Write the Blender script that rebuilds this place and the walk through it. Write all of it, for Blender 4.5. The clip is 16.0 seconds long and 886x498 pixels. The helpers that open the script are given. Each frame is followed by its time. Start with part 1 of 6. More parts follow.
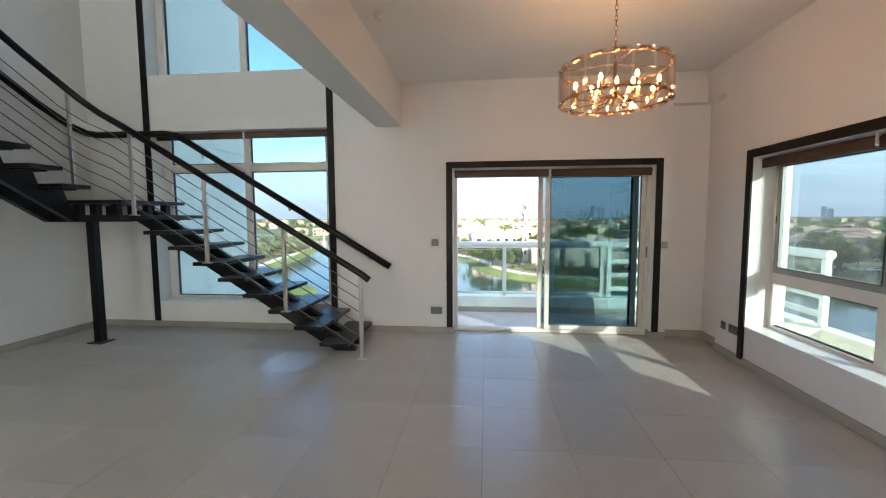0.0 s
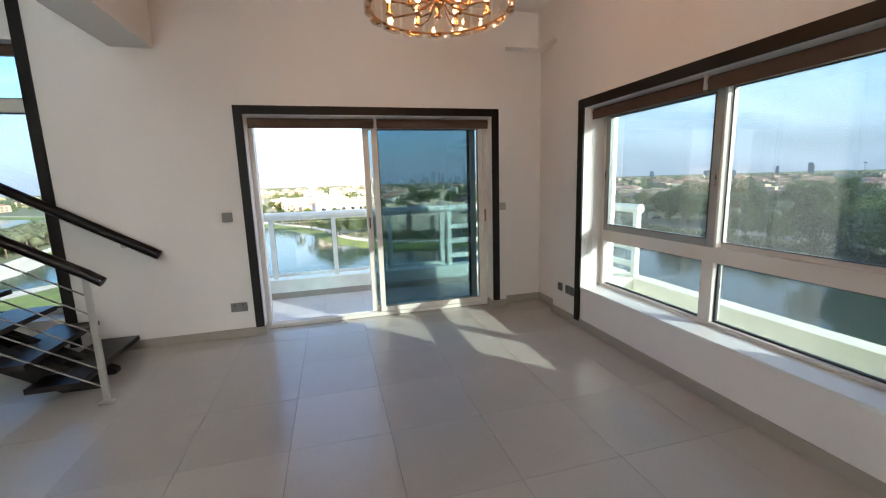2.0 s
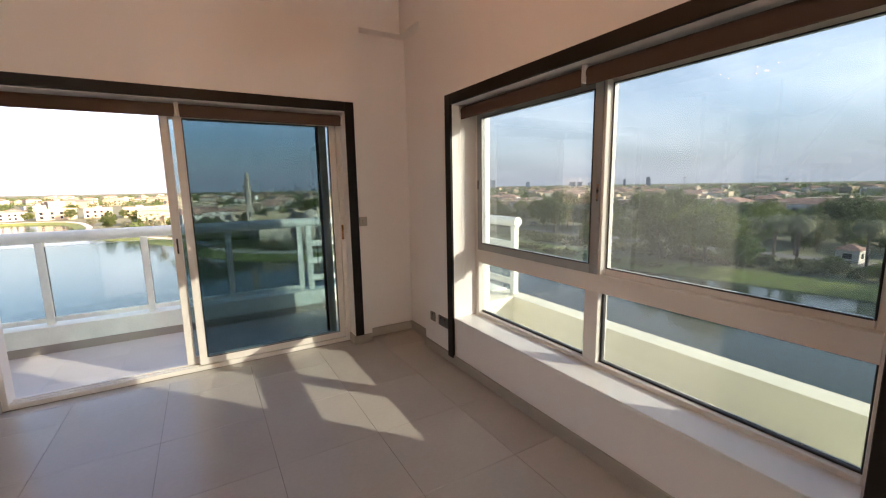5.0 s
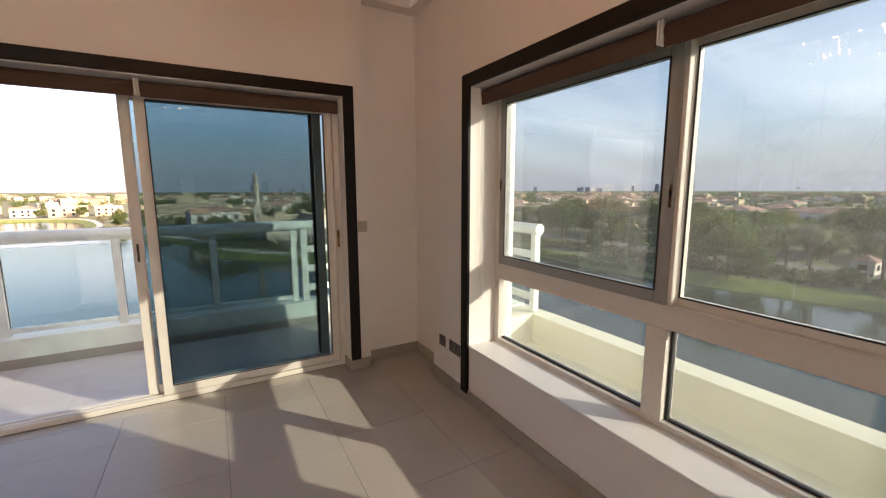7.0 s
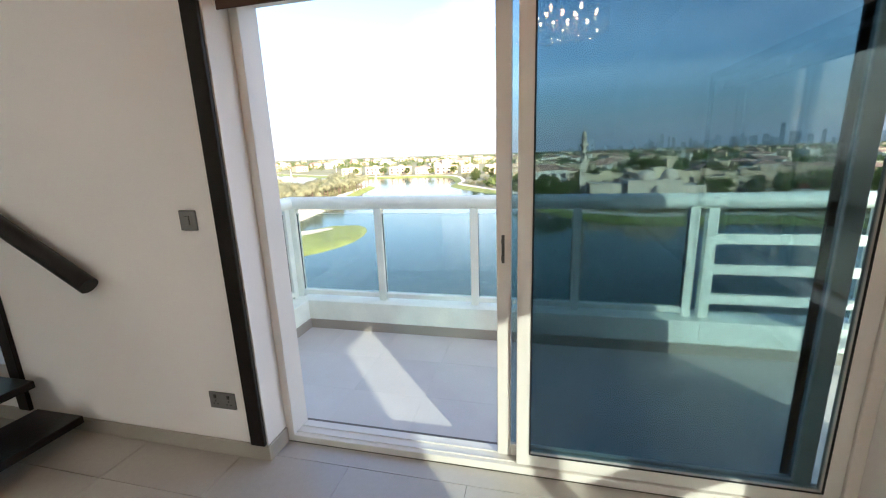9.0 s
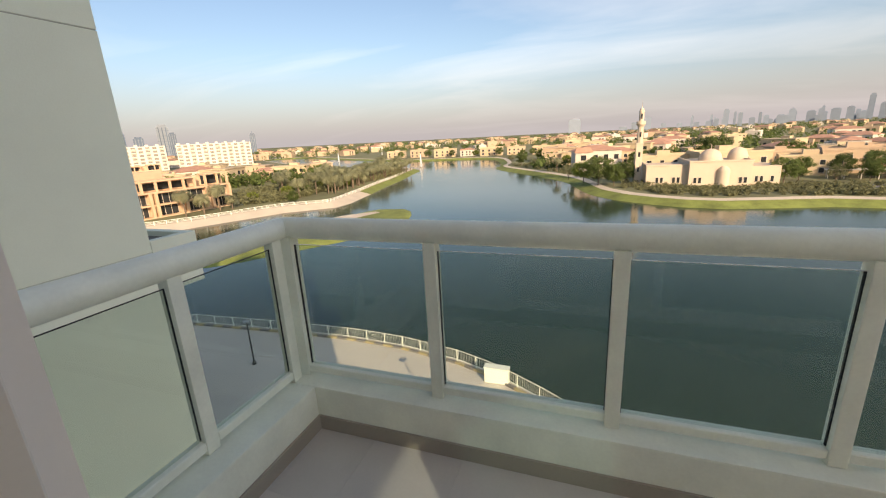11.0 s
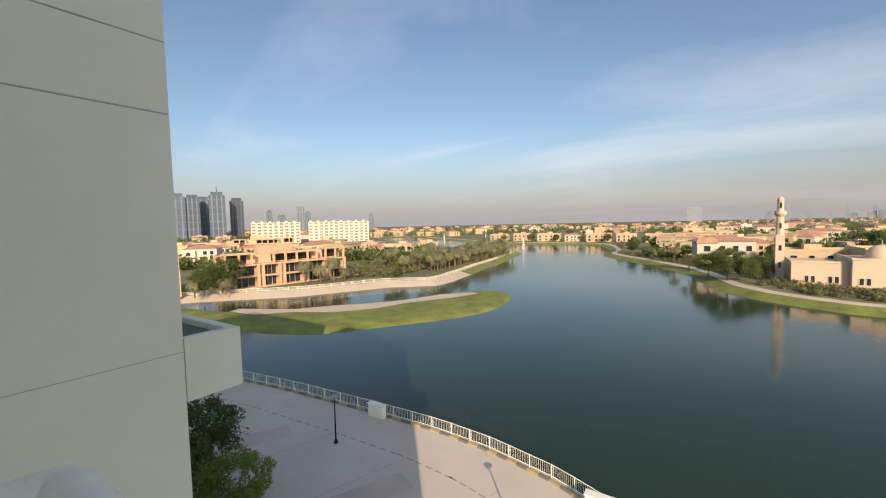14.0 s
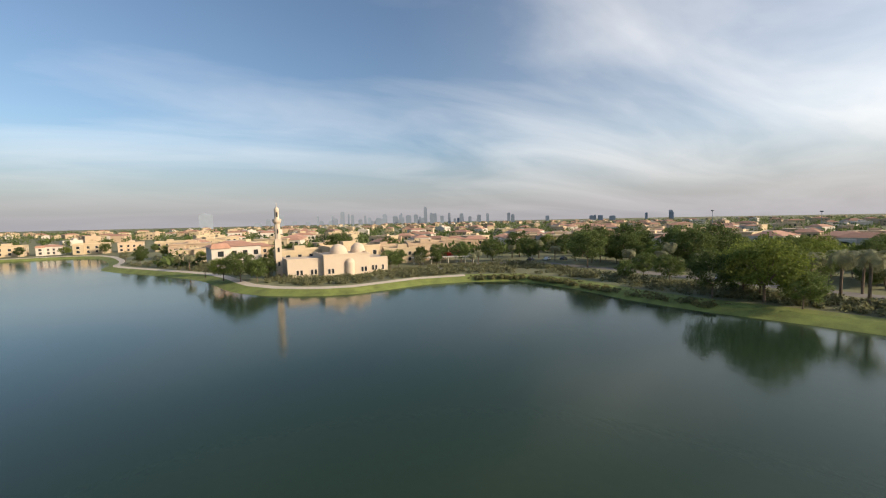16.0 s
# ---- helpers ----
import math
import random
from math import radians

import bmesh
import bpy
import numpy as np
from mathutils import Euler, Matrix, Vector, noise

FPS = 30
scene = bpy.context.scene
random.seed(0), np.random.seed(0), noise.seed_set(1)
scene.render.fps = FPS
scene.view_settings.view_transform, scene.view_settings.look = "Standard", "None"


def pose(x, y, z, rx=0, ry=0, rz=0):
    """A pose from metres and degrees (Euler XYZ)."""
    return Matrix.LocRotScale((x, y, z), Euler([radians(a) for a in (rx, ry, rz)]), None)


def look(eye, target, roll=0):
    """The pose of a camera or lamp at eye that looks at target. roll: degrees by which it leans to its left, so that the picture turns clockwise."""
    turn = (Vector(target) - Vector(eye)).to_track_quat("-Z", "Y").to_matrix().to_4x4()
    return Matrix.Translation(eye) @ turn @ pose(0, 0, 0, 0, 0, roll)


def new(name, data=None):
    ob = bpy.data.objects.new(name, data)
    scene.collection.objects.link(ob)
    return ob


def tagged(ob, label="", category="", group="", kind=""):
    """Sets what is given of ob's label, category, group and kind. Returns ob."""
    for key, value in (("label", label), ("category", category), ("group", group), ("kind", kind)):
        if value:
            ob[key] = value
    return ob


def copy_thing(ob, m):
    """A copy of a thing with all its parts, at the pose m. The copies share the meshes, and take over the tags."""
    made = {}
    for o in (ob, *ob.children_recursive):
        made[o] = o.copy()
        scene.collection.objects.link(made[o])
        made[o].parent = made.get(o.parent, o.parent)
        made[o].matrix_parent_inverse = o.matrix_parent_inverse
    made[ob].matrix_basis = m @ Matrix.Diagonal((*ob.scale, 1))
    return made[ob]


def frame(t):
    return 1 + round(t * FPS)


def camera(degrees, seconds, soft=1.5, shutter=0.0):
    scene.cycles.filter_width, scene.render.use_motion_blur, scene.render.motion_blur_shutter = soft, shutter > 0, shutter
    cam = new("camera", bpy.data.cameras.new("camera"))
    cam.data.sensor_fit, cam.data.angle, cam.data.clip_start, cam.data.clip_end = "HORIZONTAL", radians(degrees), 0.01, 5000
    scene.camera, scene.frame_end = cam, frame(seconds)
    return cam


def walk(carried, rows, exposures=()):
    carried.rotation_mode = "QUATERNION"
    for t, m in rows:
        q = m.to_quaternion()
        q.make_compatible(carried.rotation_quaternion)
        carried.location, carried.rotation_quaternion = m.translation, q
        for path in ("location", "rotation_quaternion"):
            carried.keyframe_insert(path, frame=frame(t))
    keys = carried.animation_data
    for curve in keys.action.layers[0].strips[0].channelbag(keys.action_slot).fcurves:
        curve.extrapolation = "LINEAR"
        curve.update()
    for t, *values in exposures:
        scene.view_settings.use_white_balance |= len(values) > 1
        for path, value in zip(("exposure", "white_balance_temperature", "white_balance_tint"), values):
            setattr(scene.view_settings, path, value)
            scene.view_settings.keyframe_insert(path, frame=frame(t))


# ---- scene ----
cam = camera(94.8, 16.0, soft=1.15)

PATH = [
    (0, (0.511, 1.77, 1.531), (0.3, 3.753, 1.372), -0.3),
    (0.5, (0.524, 1.936, 1.494), (0.454, 3.923, 1.277), -0.5),
    (1, (0.554, 2.221, 1.465), (0.671, 4.196, 1.168), -1.3),
    (1.5, (0.644, 2.453, 1.465), (0.954, 4.4, 1.133), -1.8),
    (2, (0.818, 2.718, 1.476), (1.329, 4.623, 1.145), -1.8),
    (2.5, (0.919, 2.931, 1.474), (1.631, 4.772, 1.156), -1.2),
    (3, (1.018, 3.175, 1.476), (1.918, 4.935, 1.174), -1.0),
    (3.5, (1.143, 3.29, 1.484), (2.13, 5.003, 1.181), -1.1),
    (3.7, (1.211, 3.327, 1.488), (2.21, 5.032, 1.177), -1.2),
    (5.8, (1.443, 3.407, 1.463), (2.442, 5.114, 1.161), -0.9),
    (6, (1.462, 3.463, 1.448), (2.486, 5.154, 1.143), -0.9),
    (6.5, (1.558, 3.581, 1.433), (2.622, 5.248, 1.132), -0.4),
    (7, (1.654, 3.888, 1.458), (2.627, 5.612, 1.169), -0.1),
    (7.5, (1.712, 4.273, 1.441), (2.277, 6.173, 1.176), -0.9),
    (8, (1.686, 4.722, 1.463), (1.714, 6.702, 1.182), -0.7),
    (8.5, (1.542, 5.096, 1.466), (1.258, 7.046, 1.120), -1.0),
    (9, (1.362, 5.533, 1.443), (0.894, 7.424, 0.986), -2.05),
    (9.2, (1.308, 5.710, 1.450), (0.787, 7.568, 0.922), -2.2),
    (11.3, (0.59, 7.263, 1.489), (-0.145, 9.049, 0.971), -3.5),
    (11.5, (0.534, 7.378, 1.51), (-0.266, 9.151, 1.048), -3.5),
    (12, (0.486, 7.64, 1.534), (-0.535, 9.328, 1.202), -3.0),
    (12.5, (0.449, 7.939, 1.568), (-0.8, 9.485, 1.342), -2.2),
    (13, (0.363, 8.17, 1.587), (-1.021, 9.606, 1.431), -1.4),
    (13.5, (0.282, 8.41, 1.609), (-1.065, 9.882, 1.479), -1.2),
    (14, (0.276, 8.60, 1.599), (-0.84, 10.255, 1.477), -1.3),
    (14.5, (0.302, 8.66, 1.602), (-0.406, 10.526, 1.478), -1.4),
    (15, (0.27, 8.66, 1.624), (0.121, 10.65, 1.492), -1.6),
    (15.5, (0.22, 8.66, 1.63), (0.604, 10.617, 1.486), -1.6),
    (16, (0.16, 8.66, 1.618), (1.089, 10.426, 1.477), -1.2),
]
walk(cam, [(t, look(eye, target, roll)) for t, eye, target, roll in PATH],
     exposures=[(0, 2.28, 5750, 11), (1.5, 2.25, 5800, 12), (3.0, 2.28, 5900, 17), (3.7, 2.14, 6100, 19), (5.8, 1.98, 7050, 27), (7.5, 1.88, 7100, 27), (8.0, 2.15, 6350, 19), (8.5, 2.22, 6050, 15), (9.2, 2.2, 6050, 14), (11.3, 0.55, 7500, 14), (12, 0.46, 7400, 14), (14, 0.42, 7100, 13), (16, 0.40, 6650, 9)])

# ---------------------------------------------------------------- world and sun
SUN_AZ, SUN_EL = 139.0, 21.2          # degrees clockwise from +y, and above the horizon
world = bpy.data.worlds.new("sky")
scene.world = world
world.use_nodes = True
wn, wl = world.node_tree.nodes, world.node_tree.links
wn.clear()
w_out = wn.new("ShaderNodeOutputWorld")
w_bg = wn.new("ShaderNodeBackground")
w_sky = wn.new("ShaderNodeTexSky")
w_sky.sky_type = "NISHITA"
w_sky.sun_disc = False
w_sky.sun_elevation = radians(SUN_EL)
w_sky.sun_rotation = radians(SUN_AZ)
w_sky.dust_density, w_sky.ozone_density = 1.9, 2.6
# thin high cirrus, stretched along one direction
w_co = wn.new("ShaderNodeTexCoord")
w_sep = wn.new("ShaderNodeSeparateXYZ")
wl.new(w_co.outputs["Generated"], w_sep.inputs[0])
w_zz = wn.new("ShaderNodeMath"); w_zz.operation = "MAXIMUM"; w_zz.inputs[1].default_value = 0.0
w_z = wn.new("ShaderNodeMath"); w_z.operation = "ADD"; w_z.inputs[1].default_value = 0.16
wl.new(w_sep.outputs[2], w_zz.inputs[0]); wl.new(w_zz.outputs[0], w_z.inputs[0])
w_div = wn.new("ShaderNodeVectorMath"); w_div.operation = "DIVIDE"
w_cmb = wn.new("ShaderNodeCombineXYZ")
for i in range(3):
    wl.new(w_z.outputs[0], w_cmb.inputs[i])
wl.new(w_co.outputs["Generated"], w_div.inputs[0]); wl.new(w_cmb.outputs[0], w_div.inputs[1])
w_map = wn.new("ShaderNodeMapping"); w_map.inputs["Rotation"].default_value = (0, 0, radians(-28)); w_map.inputs["Scale"].default_value = (0.42, 0.95, 0.0)
wl.new(w_div.outputs[0], w_map.inputs[0])
w_n = wn.new("ShaderNodeTexNoise"); w_n.inputs["Scale"].default_value = 1.15; w_n.inputs["Detail"].default_value = 9; w_n.inputs["Roughness"].default_value = 0.52; w_n.inputs["Distortion"].default_value = 0.55
wl.new(w_map.outputs[0], w_n.inputs["Vector"])
w_r = wn.new("ShaderNodeValToRGB")
w_r.color_ramp.elements[0].position, w_r.color_ramp.elements[1].position = 0.44, 0.88
w_r.color_ramp.elements[1].color = (0.42, 0.42, 0.42, 1)
w_side = wn.new("ShaderNodeMath"); w_side.operation = "MULTIPLY_ADD"; w_side.inputs[1].default_value = 0.10
wl.new(w_sep.outputs[0], w_side.inputs[0]); wl.new(w_n.outputs["Fac"], w_side.inputs[2])
wl.new(w_side.outputs[0], w_r.inputs[0])
w_mix = wn.new("ShaderNodeMixRGB")
w_mix.inputs[2].default_value = (8.6, 8.4, 8.3, 1)
# a broad pale veil thickening toward the east
w_vx = wn.new("ShaderNodeMapRange"); w_vx.interpolation_type = "SMOOTHSTEP"
w_vx.inputs[1].default_value, w_vx.inputs[2].default_value, w_vx.inputs[3].default_value, w_vx.inputs[4].default_value = 0.30, 1.0, 0.0, 0.46
wl.new(w_sep.outputs[0], w_vx.inputs[0])
w_vn = wn.new("ShaderNodeMath"); w_vn.operation = "MULTIPLY_ADD"; w_vn.use_clamp = True
wl.new(w_vx.outputs[0], w_vn.inputs[0]); wl.new(w_n.outputs["Fac"], w_vn.inputs[1]); wl.new(w_r.outputs[0], w_vn.inputs[2])
wl.new(w_vn.outputs[0], w_mix.inputs[0]); wl.new(w_sky.outputs[0], w_mix.inputs[1])
w_hz = wn.new("ShaderNodeMapRange"); w_hz.interpolation_type = "SMOOTHSTEP"
w_hz.inputs[1].default_value, w_hz.inputs[2].default_value, w_hz.inputs[3].default_value, w_hz.inputs[4].default_value = -0.02, 0.20, 0.85, 0.0
wl.new(w_sep.outputs[2], w_hz.inputs[0])
w_haze = wn.new("ShaderNodeMixRGB")
w_haze.inputs[2].default_value = (3.05, 2.95, 3.25, 1)
wl.new(w_hz.outputs[0], w_haze.inputs[0]); wl.new(w_mix.outputs[0], w_haze.inputs[1])
wl.new(w_haze.outputs[0], w_bg.inputs["Color"])
w_bg.inputs["Strength"].default_value = 0.115
wl.new(w_bg.outputs[0], w_out.inputs["Surface"])

sun_data = bpy.data.lights.new("sun", "SUN")
sun_data.energy, sun_data.angle, sun_data.color = 4.0, radians(0.55), (1.0, 0.80, 0.58)
sun = new("sun", sun_data)
_s = Vector((math.sin(radians(SUN_AZ)) * math.cos(radians(SUN_EL)), math.cos(radians(SUN_AZ)) * math.cos(radians(SUN_EL)), math.sin(radians(SUN_EL))))
sun.matrix_world = look(_s * 60, (0, 0, 0))


# fill lamps added in unseen back-wall openings to brighten the room
def fill_lamp(name, x, y, z, w, h, rx, rz, power, color):
    d = bpy.data.lights.new(name, "AREA")
    d.shape, d.size, d.size_y, d.energy, d.color = "RECTANGLE", w, h, power, color
    ob = new(name, d)
    ob.matrix_world = pose(x, y, z, rx, 0, rz)
    return ob


fill_lamp("window_light", -1.25, -2.75, 1.6, 2.1, 1.3, 90, 180, 28, (1.0, 0.97, 0.95))
fill_lamp("window_light", -2.5, -2.75, 4.45, 2.1, 1.6, 90, 180, 25, (1.0, 0.95, 0.90))


# ---------------------------------------------------------------- materials
def mat(name, color, rough=0.6, var=0.10, scale=2.5, bump=0.08, fine=90.0, metal=0.0, spec=0.5, rand=0.0, dirt=0.0):
    """A surface with grain, slow colour drift, fine relief and, with rand, a shade of its own for each piece."""
    m = bpy.data.materials.new(name)
    m.use_nodes = True
    n, l = m.node_tree.nodes, m.node_tree.links
    b = n["Principled BSDF"]
    b.inputs["Roughness"].default_value, b.inputs["Metallic"].default_value = rough, metal
    b.inputs["Specular IOR Level"].default_value = spec
    co = n.new("ShaderNodeTexCoord")
    big = n.new("ShaderNodeTexNoise"); big.inputs["Scale"].default_value = scale; big.inputs["Detail"].default_value = 5
    sml = n.new("ShaderNodeTexNoise"); sml.inputs["Scale"].default_value = fine; sml.inputs["Detail"].default_value = 3
    for t in (big, sml):
        l.new(co.outputs["Object"], t.inputs["Vector"])
    add = n.new("ShaderNodeMath"); add.operation = "MULTIPLY_ADD"; add.inputs[1].default_value = 0.35
    l.new(sml.outputs["Fac"], add.inputs[0]); l.new(big.outputs["Fac"], add.inputs[2])
    rng = n.new("ShaderNodeMapRange"); rng.inputs[1].default_value, rng.inputs[2].default_value = 0.35, 1.0
    rng.inputs[3].default_value, rng.inputs[4].default_value = 1 - var, 1 + var
    l.new(add.outputs[0], rng.inputs[0])
    last = rng.outputs[0]
    if rand:
        oi = n.new("ShaderNodeObjectInfo")
        r2 = n.new("ShaderNodeMapRange"); r2.inputs[3].default_value, r2.inputs[4].default_value = 1 - rand, 1 + rand
        l.new(oi.outputs["Random"], r2.inputs[0])
        mu = n.new("ShaderNodeMath"); mu.operation = "MULTIPLY"
        l.new(last, mu.inputs[0]); l.new(r2.outputs[0], mu.inputs[1])
        last = mu.outputs[0]
    vm = n.new("ShaderNodeVectorMath"); vm.operation = "SCALE"; vm.inputs[0].default_value = color[:3]
    l.new(last, vm.inputs["Scale"])
    l.new(vm.outputs[0], b.inputs["Base Color"])
    rr = n.new("ShaderNodeMapRange"); rr.inputs[3].default_value, rr.inputs[4].default_value = max(0.02, rough - 0.07), min(1.0, rough + 0.07)
    l.new(big.outputs["Fac"], rr.inputs[0]); l.new(rr.outputs[0], b.inputs["Roughness"])
    if bump:
        bp = n.new("ShaderNodeBump"); bp.inputs["Strength"].default_value = bump; bp.inputs["Distance"].default_value = 0.01
        l.new(sml.outputs["Fac"], bp.inputs["Height"]); l.new(bp.outputs[0], b.inputs["Normal"])
    return m


def glass(name, tint, gloss=1.45, rough=0.0, dust_veil=0.0):
    """Thin tinted pane: lets light straight through, tinted, with a Fresnel mirror and a pale film for dust and glare
    on it.
    """
    m = bpy.data.materials.new(name)
    m.use_nodes = True
    n, l = m.node_tree.nodes, m.node_tree.links
    n.clear()
    out = n.new("ShaderNodeOutputMaterial")
    tr = n.new("ShaderNodeBsdfTransparent"); tr.inputs[0].default_value = (*tint, 1)
    gl = n.new("ShaderNodeBsdfGlossy"); gl.inputs["Roughness"].default_value = rough
    lw = n.new("ShaderNodeLayerWeight"); lw.inputs[0].default_value = 0.5
    pw = n.new("ShaderNodeMath"); pw.operation = "POWER"; pw.inputs[1].default_value = 4.0
    fr = n.new("ShaderNodeMath"); fr.operation = "MULTIPLY_ADD"; fr.inputs[1].default_value = 0.7; fr.inputs[2].default_value = ((gloss - 1) / (gloss + 1)) ** 2
    mx = n.new("ShaderNodeMixShader")
    l.new(lw.outputs["Facing"], pw.inputs[0]); l.new(pw.outputs[0], fr.inputs[0])
    l.new(fr.outputs[0], mx.inputs[0]); l.new(tr.outputs[0], mx.inputs[1]); l.new(gl.outputs[0], mx.inputs[2])
    if dust_veil:
        tl = n.new("ShaderNodeBsdfTranslucent"); tl.inputs[0].default_value = (0.82, 0.88, 0.90, 1)
        co = n.new("ShaderNodeTexCoord")
        no = n.new("ShaderNodeTexNoise"); no.inputs["Scale"].default_value = 2.2; no.inputs["Detail"].default_value = 6
        mr = n.new("ShaderNodeMapRange"); mr.inputs[1].default_value, mr.inputs[2].default_value = 0.3, 0.7
        mr.inputs[3].default_value, mr.inputs[4].default_value = dust_veil * 0.75, dust_veil * 1.25
        l.new(co.outputs["Object"], no.inputs["Vector"]); l.new(no.outputs["Fac"], mr.inputs[0])
        m2 = n.new("ShaderNodeMixShader")
        l.new(mr.outputs[0], m2.inputs[0]); l.new(mx.outputs[0], m2.inputs[1]); l.new(tl.outputs[0], m2.inputs[2])
        l.new(m2.outputs[0], out.inputs[0])
    else:
        l.new(mx.outputs[0], out.inputs[0])
    return m


def glow(name, color, strength):
    m = bpy.data.materials.new(name)
    m.use_nodes = True
    b = m.node_tree.nodes["Principled BSDF"]
    b.inputs["Base Color"].default_value = (*color, 1)
    b.inputs["Emission Color"].default_value = (*color, 1)
    b.inputs["Emission Strength"].default_value = strength
    return m


M_WALL = mat("wall_paint", (0.80, 0.76, 0.73), 0.62, 0.03, 1.2, 0.05, 160)
M_CEIL = mat("ceiling_paint", (0.82, 0.80, 0.77), 0.75, 0.02, 1.0, 0.03, 120)
M_TILE = mat("floor_tile", (0.47, 0.435, 0.39), 0.24, 0.09, 1.7, 0.03, 45, rand=0.035)
M_GROUT = mat("grout", (0.16, 0.14, 0.12), 0.9, 0.15, 8)
M_SKIRT = mat("skirting_tile", (0.36, 0.32, 0.27), 0.42, 0.06, 3, 0.03, 60)
M_TRIM = mat("dark_trim", (0.012, 0.009, 0.008), 0.45, 0.25, 6, 0.06, 50, spec=0.22)
M_ALU = mat("aluminium_frame", (0.70, 0.66, 0.61), 0.40, 0.05, 3, 0.03, 120)
M_ALUG = mat("grey_aluminium", (0.30, 0.31, 0.30), 0.40, 0.06, 3, 0.03, 120)
M_GASKET = mat("gasket", (0.012, 0.012, 0.014), 0.6, 0.1)
M_BLIND = mat("blind_fabric", (0.080, 0.046, 0.033), 0.8, 0.12, 4, 0.2, 300)
M_PLASTIC = mat("white_plastic", (0.75, 0.73, 0.70), 0.35, 0.03)
M_METAL = mat("brushed_plate", (0.19, 0.18, 0.17), 0.45, 0.10, 10, 0.05, 200, metal=0.6, spec=0.3)
M_SOCKET = mat("socket_insert", (0.03, 0.028, 0.027), 0.5, 0.1)
M_STEEL = mat("brushed_steel", (0.52, 0.50, 0.48), 0.33, 0.06, 12, 0.04, 250, metal=1.0)
M_ROD = mat("dull_steel_rod", (0.22, 0.21, 0.20), 0.38, 0.06, 12, 0.04, 250, metal=1.0)
M_STAIR = mat("black_stair_steel", (0.008, 0.008, 0.009), 0.42, 0.25, 5, 0.08, 70, spec=0.25)
M_TREAD = mat("dark_stained_tread", (0.012, 0.010, 0.011), 0.36, 0.35, 7, 0.10, 60, spec=0.35)
M_RAILWOOD = mat("dark_stained_rail", (0.010, 0.007, 0.007), 0.36, 0.3, 8, 0.05, 60, spec=0.3)
M_BRASS = mat("aged_brass", (0.42, 0.23, 0.10), 0.28, 0.15, 20, 0.05, 150, metal=1.0)
M_CRYSTAL = glass("crystal", (0.95, 0.90, 0.84), 2.1, 0.06)
M_BULB = glow("candle_bulb", (1.0, 0.50, 0.19), 30.0)
M_PANE = glass("tinted_pane", (0.525, 0.61, 0.63), 1.52, dust_veil=0.024)
M_PANE_STAIR = glass("pale_pane", (0.65, 0.73, 0.755), 1.38)
M_PANE_DARK = glass("dark_pane", (0.53, 0.62, 0.645), 1.5)
# the pale film here also stands in for milky sky reflection
M_PANE_CLEAR = glass("balustrade_pane", (0.86, 0.90, 0.87), 1.5, dust_veil=0.018)
M_EXT = mat("exterior_render", (0.82, 0.87, 0.76), 0.85, 0.06, 0.9, 0.12, 60)
M_CREAM = mat("cream_render", (0.80, 0.765, 0.60), 0.85, 0.07, 1.6, 0.10, 60)
M_RAILPAINT = mat("white_rail_paint", (0.86, 0.885, 0.78), 0.42, 0.11, 5, 0.04, 60)
M_BALFLOOR = mat("balcony_tile", (0.60, 0.55, 0.51), 0.45, 0.08, 3, 0.05, 60, rand=0.04)


# ---------------------------------------------------------------- mesh helpers
def bx(bm, x0, x1, y0, y1, z0, z1):
    return bmesh.ops.create_cube(bm, size=1.0, matrix=Matrix.LocRotScale(((x0 + x1) / 2, (y0 + y1) / 2, (z0 + z1) / 2), None, (abs(x1 - x0), abs(y1 - y0), abs(z1 - z0))))["verts"]


def rod(bm, a, b, r, seg=10, r2=None):
    a, b = Vector(a), Vector(b)
    d = b - a
    m = Matrix.Translation((a + b) / 2) @ d.to_track_quat("Z", "Y").to_matrix().to_4x4()
    return bmesh.ops.create_cone(bm, cap_ends=True, segments=seg, radius1=r, radius2=r if r2 is None else r2, depth=d.length, matrix=m)["verts"]


def sweep(bm, pts, r, seg=8, flat=1.0):
    """A bent bar along pts, round or flattened."""
    pts = [Vector(p) for p in pts]
    rings = []
    for i, p in enumerate(pts):
        d = (pts[min(i + 1, len(pts) - 1)] - pts[max(i - 1, 0)]).normalized()
        side = d.cross(Vector((0, 0, 1)))
        side = side.normalized() if side.length > 1e-4 else Vector((1, 0, 0))
        up = side.cross(d)
        rings.append([bm.verts.new(p + side * (r * math.cos(2 * math.pi * k / seg)) + up * (r * flat * math.sin(2 * math.pi * k / seg))) for k in range(seg)])
    for a, b in zip(rings, rings[1:]):
        for k in range(seg):
            bm.faces.new((a[k], a[(k + 1) % seg], b[(k + 1) % seg], b[k]))
    bm.faces.new(rings[0][::-1])
    bm.faces.new(rings[-1])


def soften(bm, w=0.004, seg=2):
    edges = [e for e in bm.edges if len(e.link_faces) == 2 and e.calc_face_angle(0) > 0.6]
    if edges:
        bmesh.ops.bevel(bm, geom=edges, offset=w, segments=seg, profile=0.7, affect="EDGES")


def mesh_of(name, bm, material, smooth=False):
    bmesh.ops.recalc_face_normals(bm, faces=bm.faces)
    me = bpy.data.meshes.new(name)
    bm.to_mesh(me)
    bm.free()
    for m in (material if isinstance(material, (list, tuple)) else [material]):
        me.materials.append(m)
    if smooth:
        me.shade_smooth()
        me.set_sharp_from_angle(angle=radians(35))
    return me


def part(name, bm, material, parent, label="", smooth=False):
    ob = new(name, mesh_of(name, bm, material, smooth))
    ob.parent = parent
    return tagged(ob, label)


